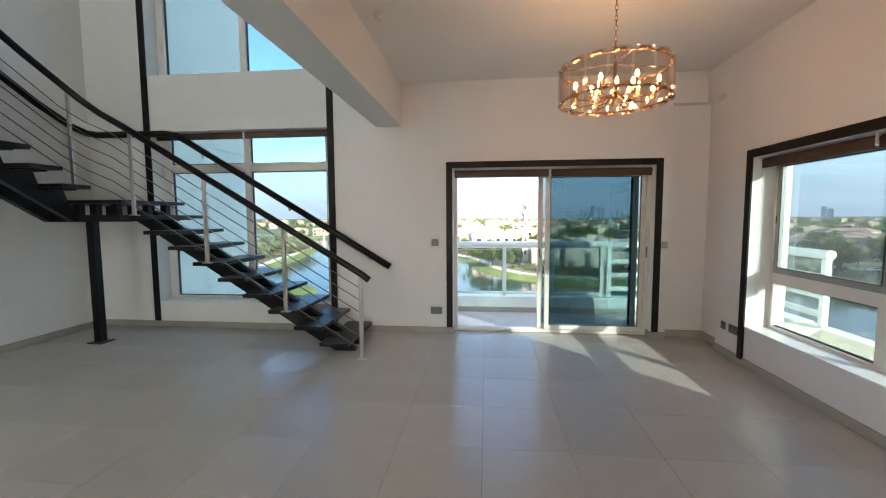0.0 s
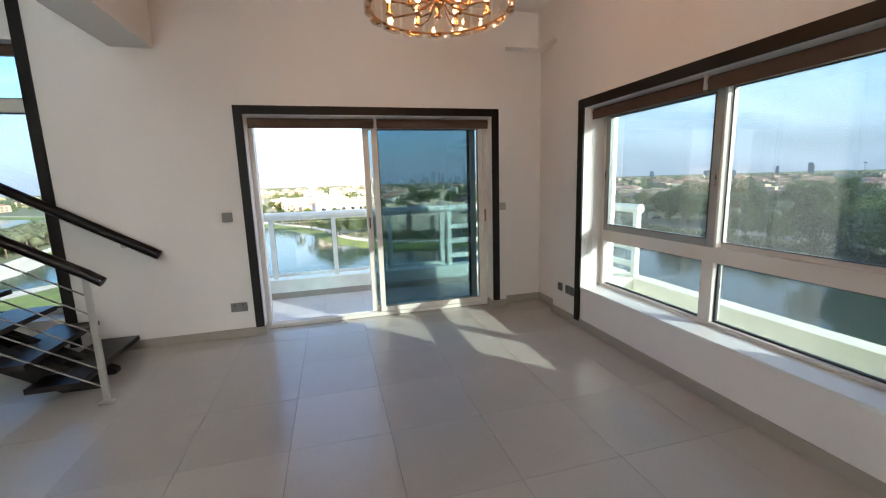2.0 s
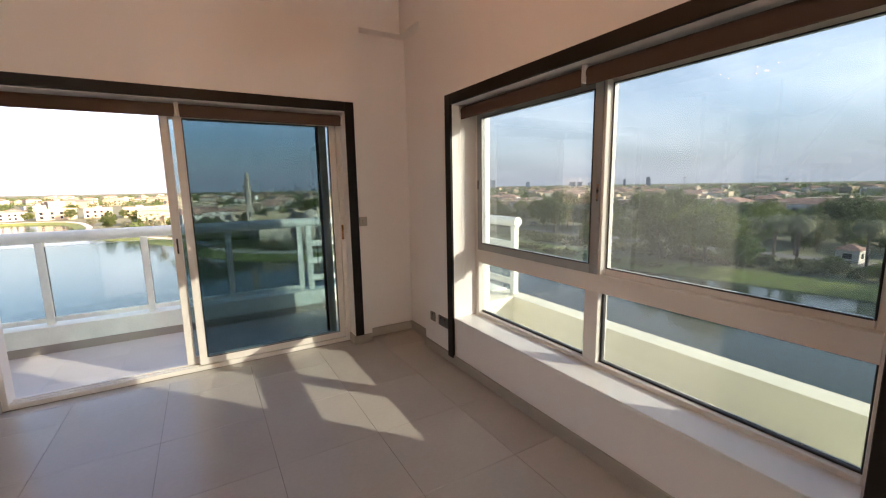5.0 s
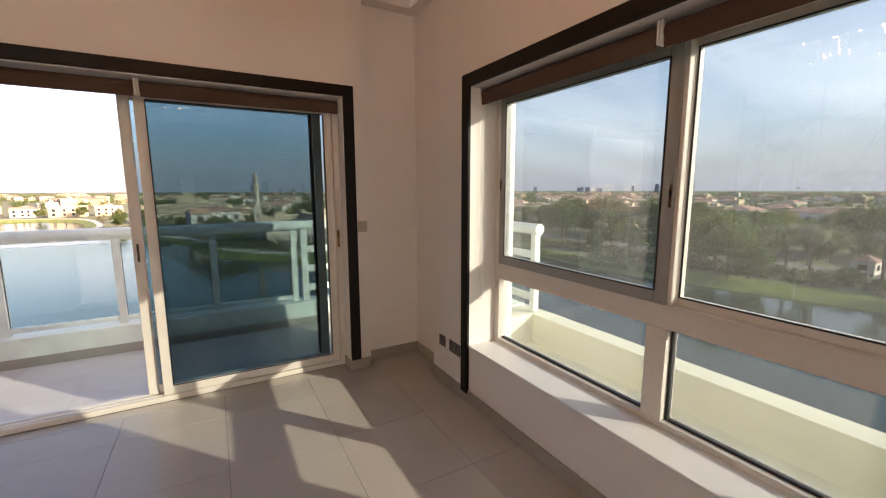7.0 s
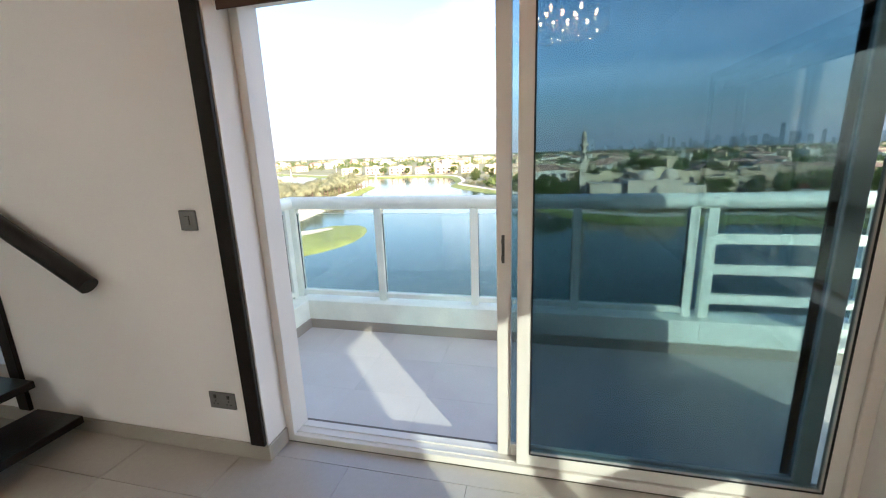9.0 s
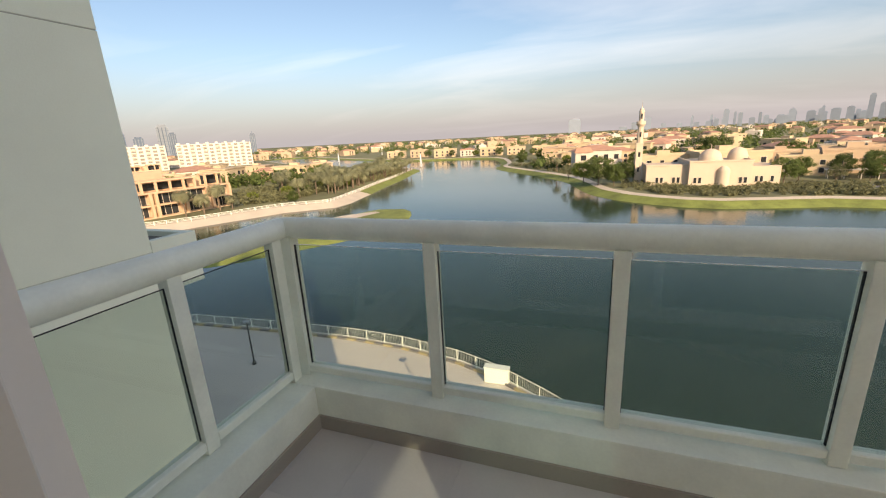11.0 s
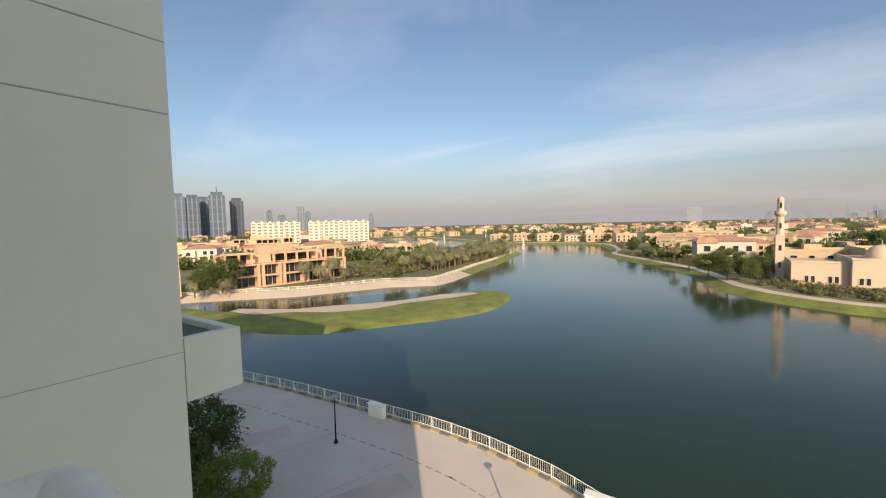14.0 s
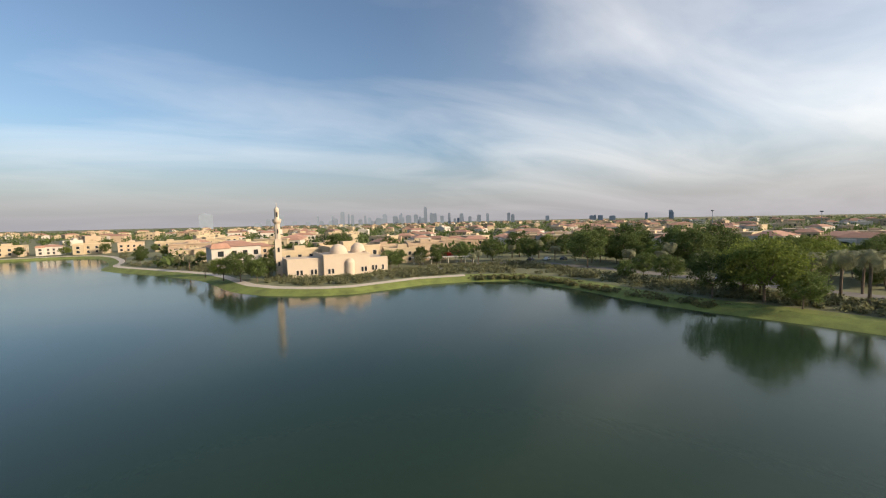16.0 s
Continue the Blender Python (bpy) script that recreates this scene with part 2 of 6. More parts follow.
def boxpart(name, dims, material, parent, label="", bevel=0.003):
    bm = bmesh.new()
    bx(bm, *dims)
    if bevel:
        soften(bm, bevel, 1)
    return part(name, bm, material, parent, label)


def piece(name, me, parent, at):
    ob = new(name, me)
    ob.parent = parent
    ob.location = at
    return ob


def thing(name, label, category, group="", at=(0, 0, 0)):
    e = new(name)
    e.location = at
    e.empty_display_size = 0.1
    return tagged(e, label, category, group)


def structure(name, bm, material, label, category, smooth=False):
    return tagged(new(name, mesh_of(name, bm, material, smooth)), label, category, kind="structure")


def pierced(bm, axis, at0, at1, u0, u1, z0, z1, holes):
    """A wall from at0 to at1 thick, along u, with rectangular holes (u0, u1, z0, z1)."""
    us = sorted({u0, u1, *[h[0] for h in holes], *[h[1] for h in holes]})
    zs = sorted({z0, z1, *[h[2] for h in holes], *[h[3] for h in holes]})
    for a, b in zip(us, us[1:]):
        for c, d in zip(zs, zs[1:]):
            mu, mz = (a + b) / 2, (c + d) / 2
            if any(h[0] < mu < h[1] and h[2] < mz < h[3] for h in holes):
                continue
            if axis == "x":
                bx(bm, a, b, at0, at1, c, d)
            else:
                bx(bm, at0, at1, a, b, c, d)
    bmesh.ops.remove_doubles(bm, verts=bm.verts, dist=1e-4)


# ---------------------------------------------------------------- room shell
XW, XE, YN, YS = -5.0, 3.11, 7.0, -2.6
ZC, ZTOP = 3.22, 5.9
DOOR = (0.085, 2.55, -0.03, 2.135)
SWIN = (-4.06, -1.56, 0.30, 2.70)
SWIN2 = (-4.06, -1.56, 3.45, 5.4)
EWIN = (3.70, 6.11, 0.39, 2.09)

bm = bmesh.new()
pierced(bm, "x", YN, YN + 0.32, XW - 0.3, 2.72, -0.3, ZTOP, [DOOR, SWIN, SWIN2])
wall_n = structure("wall_north", bm, M_WALL, "plain off-white painted wall around door and stair window", "wall")
bm = bmesh.new()
bx(bm, 2.72, XE + 0.4, YN + 0.12, YN + 0.32, -0.3, 2.86)
bx(bm, 2.72, XE + 0.4, YN, YN + 0.32, 2.86, ZTOP)
structure("wall_north_corner", bm, M_WALL, "off-white painted corner niche beside the balcony door", "wall")
bm = bmesh.new()
pierced(bm, "y", XE, XE + 0.36, YS, 6.62, -0.3, ZTOP, [EWIN])
structure("wall_east", bm, M_WALL, "plain off-white painted wall around the wide window", "wall")
bm = bmesh.new()
bx(bm, XE + 0.10, XE + 0.4, 6.62, YN + 0.12, -0.3, 2.86)
bx(bm, XE, XE + 0.4, 6.62, YN, 2.86, ZTOP)
structure("wall_east_corner", bm, M_WALL, "off-white painted corner niche beside the window", "wall")
bm = bmesh.new()
bx(bm, XW - 0.3, XW, YS, YN, -0.3, ZTOP)
structure("wall_west", bm, M_WALL, "plain off-white painted wall beside the staircase", "wall")
bm = bmesh.new()
# assumed openings in an unseen wall, one around each fill lamp
pierced(bm, "x", YS - 0.3, YS, XW - 0.3, XE + 0.48, -0.3, ZTOP, [(-2.35, -0.15, 0.9, 2.3), (-3.6, -1.4, 3.6, 5.3)])
structure("wall_south", bm, M_WALL, "plain off-white painted back wall", "wall")
bm = bmesh.new()
bx(bm, -0.57, XE, YS, YN, ZC, ZC + 0.25)
structure("ceiling", bm, M_CEIL, "white painted ceiling over the dining area", "ceiling")
bm = bmesh.new()
bx(bm, -0.90, -0.57, YS, YN, 2.68, ZTOP)
soften(bm, 0.006, 2)
structure("beam", bm, M_CEIL, "white painted downstand beam at the edge of the stair void", "beam")
bm = bmesh.new()
bx(bm, XW - 0.3, XE + 0.48, YS - 0.3, YN + 0.32, ZTOP, ZTOP + 0.25)
structure("ceiling_upper", bm, M_CEIL, "white painted ceiling high over the stair void", "ceiling")

# skirting, dark casings
bm = bmesh.new()
for x0, x1 in ((XW, 0.099), (2.536, 2.72)):
    bx(bm, x0, x1, YN - 0.014, YN, 0, 0.085)
for x in (0.085, 2.536):
    bx(bm, x, x + 0.014, YN, YN + 0.138, 0, 0.085)
bx(bm, 2.72, XE + 0.10, YN + 0.106, YN + 0.12, 0, 0.085)
bx(bm, 2.706, 2.72, YN - 0.014, YN + 0.106, 0, 0.085)
bx(bm, XE + 0.086, XE + 0.10, 6.634, YN + 0.106, 0, 0.085)
bx(bm, XE - 0.014, XE + 0.086, 6.62, 6.634, 0, 0.085)
bx(bm, XE - 0.014, XE, YS, 6.62, 0, 0.085)
bx(bm, XW, XW + 0.014, YS, YN - 0.014, 0, 0.085)
bx(bm, XW + 0.014, XE - 0.014, YS, YS + 0.014, 0, 0.085)
soften(bm, 0.003, 1)
structure("baseboard", bm, M_SKIRT, "beige tile skirting along the foot of the walls", "skirting")


def casing(name, axis, at, u0, u1, z0, z1, w, label, top=True):
    """A flat dark casing on a wall: two uprights and a head."""
    bm = bmesh.new()
    spans = [(u0, u0 + w, z0, z1), (u1 - w, u1, z0, z1)] + ([(u0 + w, u1 - w, z1 - w, z1)] if top else [])
    for a, b, c, d in spans:
        if axis == "x":
            bx(bm, a, b, at - 0.022, at, c, d)
        else:
            bx(bm, at - 0.022, at, a, b, c, d)
    soften(bm, 0.003, 1)
    return structure(name, bm, M_TRIM, label, "trim")


casing("trim_door", "x", YN, 0.0, 2.632, 0.085, 2.22, 0.078, "flat dark brown wooden casing round the balcony door")
casing("trim_window_east", "y", XE, 3.612, 6.185, 0.06, 2.168, 0.078, "flat dark brown wooden casing round the wide window")
casing("trim_window_stair", "x", YN, -4.15, -1.47, 0.085, 5.5, 0.085, "tall dark brown casing strips beside the stair window", top=False)

# floor slab and tiles
bm = bmesh.new()
bx(bm, XW - 0.3, XE + 0.48, YS - 0.3, YN + 0.34, -0.3, -0.006)
floor = structure("floor", bm, M_GROUT, "large square beige matt floor tiles with thin grout joints", "floor")
TX, TY = 0.572, 0.592


def tile_mesh(w, d):
    bm = bmesh.new()
    bx(bm, 0.0012, w - 0.0012, 0.0012, d - 0.0012, -0.02, 0.0)
    return mesh_of("tile", bm, M_TILE)


tile_cache = {}
xs = [XW] + [0.49 + TX * k for k in range(-9, 5) if XW < 0.49 + TX * k < XE] + [XE + 0.1]
ys = [YS] + [4.365 + TY * k for k in range(-11, 5) if YS < 4.365 + TY * k < YN] + [YN + 0.03]
for i in range(len(xs) - 1):
    for j in range(len(ys) - 1):
        w, d = round(xs[i + 1] - xs[i], 4), round(ys[j + 1] - ys[j], 4)
        if (w, d) not in tile_cache:
            tile_cache[w, d] = tile_mesh(w, d)
        ob = piece("tile", tile_cache[w, d], floor, (xs[i], ys[j], 0.0))
        ob.rotation_euler = (random.uniform(-1, 1) * 0.0005, random.uniform(-1, 1) * 0.0005, 0)

piece("tile", tile_mesh(2.465, 0.108), floor, (0.085, YN + 0.031, 0.0))
piece("tile", tile_mesh(0.49, 0.089), floor, (2.72, YN + 0.031, 0.0))


# ---------------------------------------------------------------- balcony door
def framed(name, parent, axis, at, dep, u0, u1, z0, z1, w, material, label="", bottom=None, side=None):
    """A rectangular frame of four bars in one mesh."""
    b, s = bottom if bottom is not None else w, side if side is not None else w
    bm = bmesh.new()
    for a, c, d, e in ((u0, u0 + s, z0, z1), (u1 - s, u1, z0, z1), (u0 + s, u1 - s, z1 - w, z1), (u0 + s, u1 - s, z0, z0 + b)):
        if axis == "x":
            bx(bm, a, c, at, at + dep, d, e)
        else:
            bx(bm, at, at + dep, a, c, d, e)
    soften(bm, 0.003, 1)
    return part(name, bm, material, parent, label)


def pane(parent, axis, at, u0, u1, z0, z1, material, name="pane", label=""):
    bm = bmesh.new()
    if axis == "x":
        bx(bm, u0, u1, at, at + 0.006, z0, z1)
    else:
        bx(bm, at, at + 0.006, u0, u1, z0, z1)
    return part(name, bm, material, parent, label)


door = tagged(new("door_1"), "white aluminium sliding balcony door, one leaf slid open", "sliding door", kind="structure")
door.location = (0, 0, 0)
framed("door_frame", door, "x", YN + 0.14, 0.13, 0.085, 2.55, 0.002, 2.133, 0.045, M_ALU, bottom=0.038)
bm = bmesh.new()
bx(bm, 0.13, 2.505, YN + 0.165, YN + 0.172, 0.038, 0.046)
bx(bm, 0.13, 2.505, YN + 0.215, YN + 0.222, 0.038, 0.046)
part("track", bm, M_ALU, door, "twin raised aluminium sliding rails")
fixed_leaf = framed("door_leaf", door, "x", YN + 0.150, 0.038, 1.270, 2.503, 0.045, 2.085, 0.062, M_ALU, "closed aluminium leaf with dark tinted glass")
pane(fixed_leaf, "x", YN + 0.166, 1.328, 2.445, 0.10, 2.03, M_PANE_DARK)
framed("gasket", fixed_leaf, "x", YN + 0.147, 0.003, 1.328, 2.445, 0.103, 2.026, 0.007, M_GASKET)
slid_leaf = framed("door_leaf", door, "x", YN + 0.200, 0.038, 1.180, 2.432, 0.045, 2.085, 0.062, M_ALU, "aluminium leaf slid open behind the other")
pane(slid_leaf, "x", YN + 0.216, 1.238, 2.374, 0.10, 2.03, M_PANE_DARK)
# slid leaf's right stile is backlit; its shade is put in as a dark strip
boxpart("backlit_stile_strip", (2.350, 2.432, YN + 0.245, YN + 0.262, 0.045, 2.08), M_TRIM, door, "dark strip for the backlit stile behind the glass")
bm = bmesh.new()
bx(bm, 1.202, 1.214, YN + 0.194, YN + 0.200, 0.985, 1.105)
bx(bm, 1.202, 1.214, YN + 0.180, YN + 0.192, 1.00, 1.02)
bx(bm, 1.202, 1.214, YN + 0.180, YN + 0.192, 1.07, 1.09)
part("door_handle", bm, M_SOCKET, slid_leaf, "small dark latch")
boxpart("latch_plate", (2.512, 2.530, YN + 0.128, YN + 0.140, 1.0, 1.14), M_BRASS, door, "small brass keep")


def blind(axis, at, u0, u1, z, mirror=1):
    """A rolled-up brown roller blind: tube of cloth, bottom bar and end bracket."""
    b = thing("roller_blind", "brown fabric roller blind rolled up under the window head", "blind", "roller blinds")
    bm = bmesh.new()
    ends = ((u0 + 0.012, at, z), (u1 - 0.012, at, z)) if axis == "x" else ((at, u0 + 0.012, z), (at, u1 - 0.012, z))
    rod(bm, *ends, 0.036, 20)
    part("cloth_roll", bm, M_BLIND, b, smooth=True)
    bm = bmesh.new()
    if axis == "x":
        bx(bm, u0 + 0.015, u1 - 0.015, at - 0.036, at - 0.028, z - 0.062, z)
    else:
        bx(bm, at - 0.036, at - 0.028, u0 + 0.015, u1 - 0.015, z - 0.062, z)
    soften(bm, 0.002, 1)
    part("hem_bar", bm, M_BLIND, b)
    for u in (u0, u1 - 0.01):
        if axis == "x":
            boxpart("bracket", (u, u + 0.01, at - 0.04, at + 0.03, z - 0.045, z + 0.045), M_PLASTIC, b, "white plastic end bracket")
        else:
            boxpart("bracket", (at - 0.04, at + 0.03, u, u + 0.01, z - 0.045, z + 0.045), M_PLASTIC, b, "white plastic end bracket")
    return b


def bead_chain(x, y, z0, z1, dx, dy):
    c = thing("blind_chain", "thin white bead chain hanging from the roller blind", "blind chain", "blind chains", at=(x, y, z1))
    bm = bmesh.new()
    sweep(bm, [(0, 0, 0), (0, 0, z0 - z1 + 0.03), (dx / 2, dy / 2, z0 - z1), (dx, dy, z0 - z1 + 0.03), (dx, dy, 0)], 0.0022, 6)
    part("chain", bm, M_PLASTIC, c)


bead_chain(2.528, YN + 0.06, 0.75, 2.06, 0, 0.03)
bead_chain(XE + 0.07, 6.096, 0.72, 2.02, 0.03, 0)
blind("x", YN + 0.085, 0.09, 1.302, 2.084)
blind("x", YN + 0.085, 1.308, 2.545, 2.084)
blind("y", XE + 0.10, 4.915, 6.10, 2.045)
blind("y", XE + 0.10, 3.71, 4.91, 2.045)
blind("x", YN + 0.10, -4.05, -2.76, 2.655)
blind("x", YN + 0.10, -2.755, -1.565, 2.655)

# ---------------------------------------------------------------- wide east window
win = tagged(new("window_1"), "wide white aluminium window with sliding upper sashes", "window", kind="structure")
GX = XE + 0.21
framed("window_frame", win, "y", GX, 0.085, 3.70, 6.11, 0.405, 2.085, 0.045, M_ALU, bottom=0.03)
boxpart("mullion", (GX - 0.004, GX + 0.085, 4.880, 4.976, 0.435, 0.860), M_ALU, win)
boxpart("mullion", (GX - 0.004, GX + 0.085, 4.872, 4.925, 0.966, 2.045), M_ALU, win)
boxpart("transom", (GX - 0.002, GX + 0.085, 3.741, 6.069, 0.860, 0.966), M_ALU, win)
for u0, u1 in ((3.745, 4.880), (4.976, 6.098)):
    low = framed("fixed_light", win, "y", GX + 0.03, 0.03, u0, u1, 0.432, 0.860, 0.012, M_GASKET, "fixed lower pane in a black gasket")
    pane(low, "y", GX + 0.04, u0 + 0.01, u1 - 0.01, 0.442, 0.850, M_PANE)
sash = framed("sash", win, "y", GX - 0.012, 0.04, 4.888, 6.06, 0.966, 2.045, 0.058, M_ALUG, "grey-white sliding sash frame")
pane(sash, "y", GX + 0.006, 4.94, 6.008, 1.018, 1.993, M_PANE)
framed("gasket", sash, "y", GX - 0.015, 0.003, 4.942, 6.006, 1.020, 1.991, 0.007, M_GASKET)
boxpart("handle", (GX - 0.02, GX - 0.012, 6.038, 6.05, 1.45, 1.52), M_SOCKET, sash, "small black sash pull")
sash = framed("sash", win, "y", GX + 0.04, 0.04, 3.74, 4.90, 0.965, 2.045, 0.035, M_ALU, "outer sliding sash frame")
pane(sash, "y", GX + 0.055, 3.77, 4.87, 0.998, 2.012, M_PANE)
framed("gasket", sash, "y", GX + 0.037, 0.003, 3.773, 4.866, 0.998, 2.012, 0.007, M_GASKET)
boxpart("latch_plate", (GX - 0.012, GX - 0.004, 4.895, 4.915, 1.38, 1.48), M_BRASS, win, "small brass keep")
boxpart("window_sill", (XE - 0.006, GX + 0.02, 3.68, 6.13, 0.385, 0.408), mat("white_sill_stone", (0.78, 0.77, 0.75), 0.3, 0.03), win, "glossy white sill")

# ---------------------------------------------------------------- stair window, two tiers
for tier, (z0, z1) in enumerate(((0.36, 2.695), (3.45, 5.395))):
    sw = tagged(new("window_%d" % (tier + 2)), "tall aluminium stair window with pale tinted panes" if tier == 0 else "upper stair window with pale tinted panes", "window", kind="structure")
    gy = YN + 0.20
    framed("window_frame", sw, "x", gy, 0.08, -4.06, -1.56, z0, z1, 0.05, M_ALU, side=0.11)
    boxpart("mullion", (-2.845, -2.755, gy - 0.003, gy + 0.08, z0 + 0.05, z1 - 0.05), M_ALU, sw)
    rows = ((z0 + 0.05, 2.17), (2.28, z1 - 0.05)) if tier == 0 else ((z0 + 0.05, z1 - 0.05),)
    for u0, u1 in ((-3.95, -2.845), (-2.755, -1.67)):
        for a, b in rows:
            fl = framed("fixed_light", sw, "x", gy + 0.03, 0.03, u0, u1, a, b, 0.012, M_GASKET, "pane in a black gasket")
            pane(fl, "x", gy + 0.04, u0 + 0.01, u1 - 0.01, a + 0.01, b - 0.01, M_PANE_STAIR)
        if tier == 0:
            boxpart("transom", (u0, u1, gy + 0.002, gy + 0.08, 2.17, 2.28), M_ALU, sw)
    if tier == 0:
        boxpart("window_sill", (-4.06, -1.56, YN - 0.004, gy + 0.02, 0.30, 0.36), bpy.data.materials["white_sill_stone"], sw, "glossy white sill")


# ---------------------------------------------------------------- switches and sockets
def wall_plate(kind, x, y, z, w, h, label, facing, metal=M_METAL):
    """A metal plate on a wall with its rockers or socket holes; facing 's' or 'w'."""
    p = thing(kind, label, "switch" if "switch" in kind else "socket", at=(x, y, z))
    p.rotation_euler = (0, 0, 0 if facing == "s" else radians(-90))
    boxpart("plate", (-w / 2, w / 2, -0.010, 0.0, -h / 2, h / 2), metal, p, "", 0.004)
    n = 2 if w > h * 1.3 else 1
    for k in range(n):
        c = (k - (n - 1) / 2) * w / 2
        if "switch" in kind:
            boxpart("rocker", (c - 0.012, c + 0.012, -0.015, -0.009, -0.02, 0.02), metal, p, "", 0.002)
        else:
            boxpart("rocker", (c - 0.006, c + 0.006, -0.014, -0.009, 0.014, 0.032), M_SOCKET, p, "black rocker", 0.001)
            for dx, dz, a, b in ((0, 0.002, 0.004, 0.008), (-0.011, -0.014, 0.007, 0.004), (0.011, -0.014, 0.007, 0.004)):
                boxpart("pin_hole", (c + dx - a / 2, c + dx + a / 2, -0.0115, -0.009, dz - b / 2 - 0.003, dz + b / 2 - 0.003), M_SOCKET, p, "dark pin hole", 0)
    return p


wall_plate("light_switch", -0.148, YN, 1.195, 0.09, 0.09, "square dark steel light switch beside the balcony door", "s")
wall_plate("wall_socket", -0.135, YN, 0.305, 0.15, 0.09, "dark steel double socket above the skirting", "s")
wall_plate("light_switch", 2.678, YN, 1.17, 0.075, 0.085, "square steel fused switch beside the door casing", "s", mat("satin_plate", (0.42, 0.38, 0.33), 0.5, 0.08, 10, 0.03, 200, metal=0.3))
wall_plate("wall_socket", XE, 6.29, 0.325, 0.15, 0.09, "dark steel double socket beside the wide window", "w")
wall_plate("wall_socket", XE, 6.47, 0.325, 0.085, 0.085, "small dark steel data socket in the corner", "w")

# ---------------------------------------------------------------- staircase
stair = thing("staircase", "black steel open-riser staircase with dark treads and a steel wire balustrade", "staircase", at=(-2.3, 6.4, 0))


def spart(name, bm, material, label="", smooth=False):
    ob = part(name, bm, material, stair, label, smooth)
    ob.matrix_parent_inverse = Matrix.Translation((2.3, -6.4, 0))
    return ob


RUN, RISE = 0.2895, 0.1760
for k in range(9):
    x1, z = -0.985 - RUN * k, 0.155 + RISE * k
    bm = bmesh.new()
    bx(bm, x1 - 0.325, x1, 5.98, 6.93, z - 0.042, z)
    soften(bm, 0.006, 2)
    spart("tread", bm, M_TREAD, "dark stained timber tread")
bm = bmesh.new()
bx(bm, -4.97, -3.585, 5.98, 6.96, 1.698, 1.740)
soften(bm, 0.006, 2)
spart("landing", bm, M_TREAD, "dark stained timber quarter landing")
# carriage: two sloping beams under the treads, with a folded bracket for each tread
def slab(bm, pts, axis, a, b):
    """A flat plate of outline pts, from a to b along the other axis ('y': pts are x, z; 'x': pts are y, z)."""
    lo = [bm.verts.new((p, a, q) if axis == "y" else (a, p, q)) for p, q in pts]
    hi = [bm.verts.new((p, b, q) if axis == "y" else (b, p, q)) for p, q in pts]
    bm.faces.new(lo[::-1])
    bm.faces.new(hi)
    for i in range(len(pts)):
        j = (i + 1) % len(pts)
        bm.faces.new((lo[i], lo[j], hi[j], hi[i]))


for k in range(9):
    x1, z = -0.985 - RUN * k, 0.155 + RISE * k
    bm = bmesh.new()
    bx(bm, x1 - 0.29, x1 - 0.055, 6.08, 6.80, z - 0.058, z - 0.042)
    spart("tread_plate", bm, M_STAIR, "black steel plate under the tread")
    for y in (6.20, 6.44):
        bm = bmesh.new()
        low = max(z - 0.20, 0.02)
        slab(bm, [(x1 - 0.30, z - 0.058), (x1 - 0.10, z - 0.058), (x1 - 0.05, low), (x1 - 0.16, low + 0.06)], "y", y + 0.01, y + 0.07)
        spart("tread_bracket", bm, M_STAIR, "black steel tread bracket")
for y in (6.20, 6.44):
    bm = bmesh.new()
    xe, ze = -1.00 - RUN * 9.0, RISE * 9.0
    slab(bm, [(-0.98, 0.0), (-0.98, 0.035), (xe, ze + 0.04), (xe, ze - 0.09), (-1.22, 0.0)], "y", y, y + 0.08)
    soften(bm, 0.004, 1)
    spart("carriage_beam", bm, M_STAIR, "black steel sloping carriage beam")
for y in (6.05, 6.78):
    bm = bmesh.new()
    bx(bm, -4.62, -3.58, y, y + 0.08, 1.49, 1.57)
    soften(bm, 0.004, 1)
    spart("landing_beam", bm, M_STAIR, "black steel landing beam")
    for x in (-4.60, -4.28, -4.06, -3.80):
        bm = bmesh.new()
        bx(bm, x, x + 0.085, y, y + 0.08, 1.57, 1.698)
        soften(bm, 0.004, 1)
        spart("landing_stub", bm, M_STAIR, "short black steel stub under the landing")
bm = bmesh.new()
bx(bm, -4.285, -4.195, 6.20, 6.29, 0.012, 1.50)
bx(bm, -4.34, -4.14, 6.15, 6.35, 0.0, 0.012)
soften(bm, 0.006, 2)
spart("post", bm, M_STAIR, "black steel support post on a floor plate")
# upper flight along the west wall
for k in range(9):
    y1, z = 6.02 - 0.298 * k, 1.905 + 0.178 * k
    bm = bmesh.new()
    bx(bm, -4.97, -3.985, y1 - 0.33, y1, z - 0.042, z)
    soften(bm, 0.006, 2)
    spart("tread", bm, M_TREAD, "dark stained timber tread")
for xb in (-4.62, -4.30):
    bm = bmesh.new()
    slab(bm, [(6.12, 1.49), (6.12, 1.60), (3.40, 1.60 + 2.72 * 0.597), (3.40, 1.46 + 2.72 * 0.597), (6.02, 1.49)], "x", xb, xb + 0.08)
    soften(bm, 0.004, 1)
    spart("carriage_beam", bm, M_STAIR, "black steel upper carriage beam")
for k in range(9):
    y1, z = 6.02 - 0.298 * k, 1.905 + 0.178 * k
    bm = bmesh.new()
    bx(bm, -4.80, -4.12, y1 - 0.29, y1 - 0.05, z - 0.058, z - 0.042)
    spart("tread_plate", bm, M_STAIR, "black steel plate under the tread")
    for xb in (-4.61, -4.29):
        bm = bmesh.new()
        slab(bm, [(y1 - 0.30, z - 0.058), (y1 - 0.10, z - 0.058), (y1 - 0.05, z - 0.20), (y1 - 0.16, z - 0.15)], "x", xb, xb + 0.06)
        spart("tread_bracket", bm, M_STAIR, "black steel tread bracket")
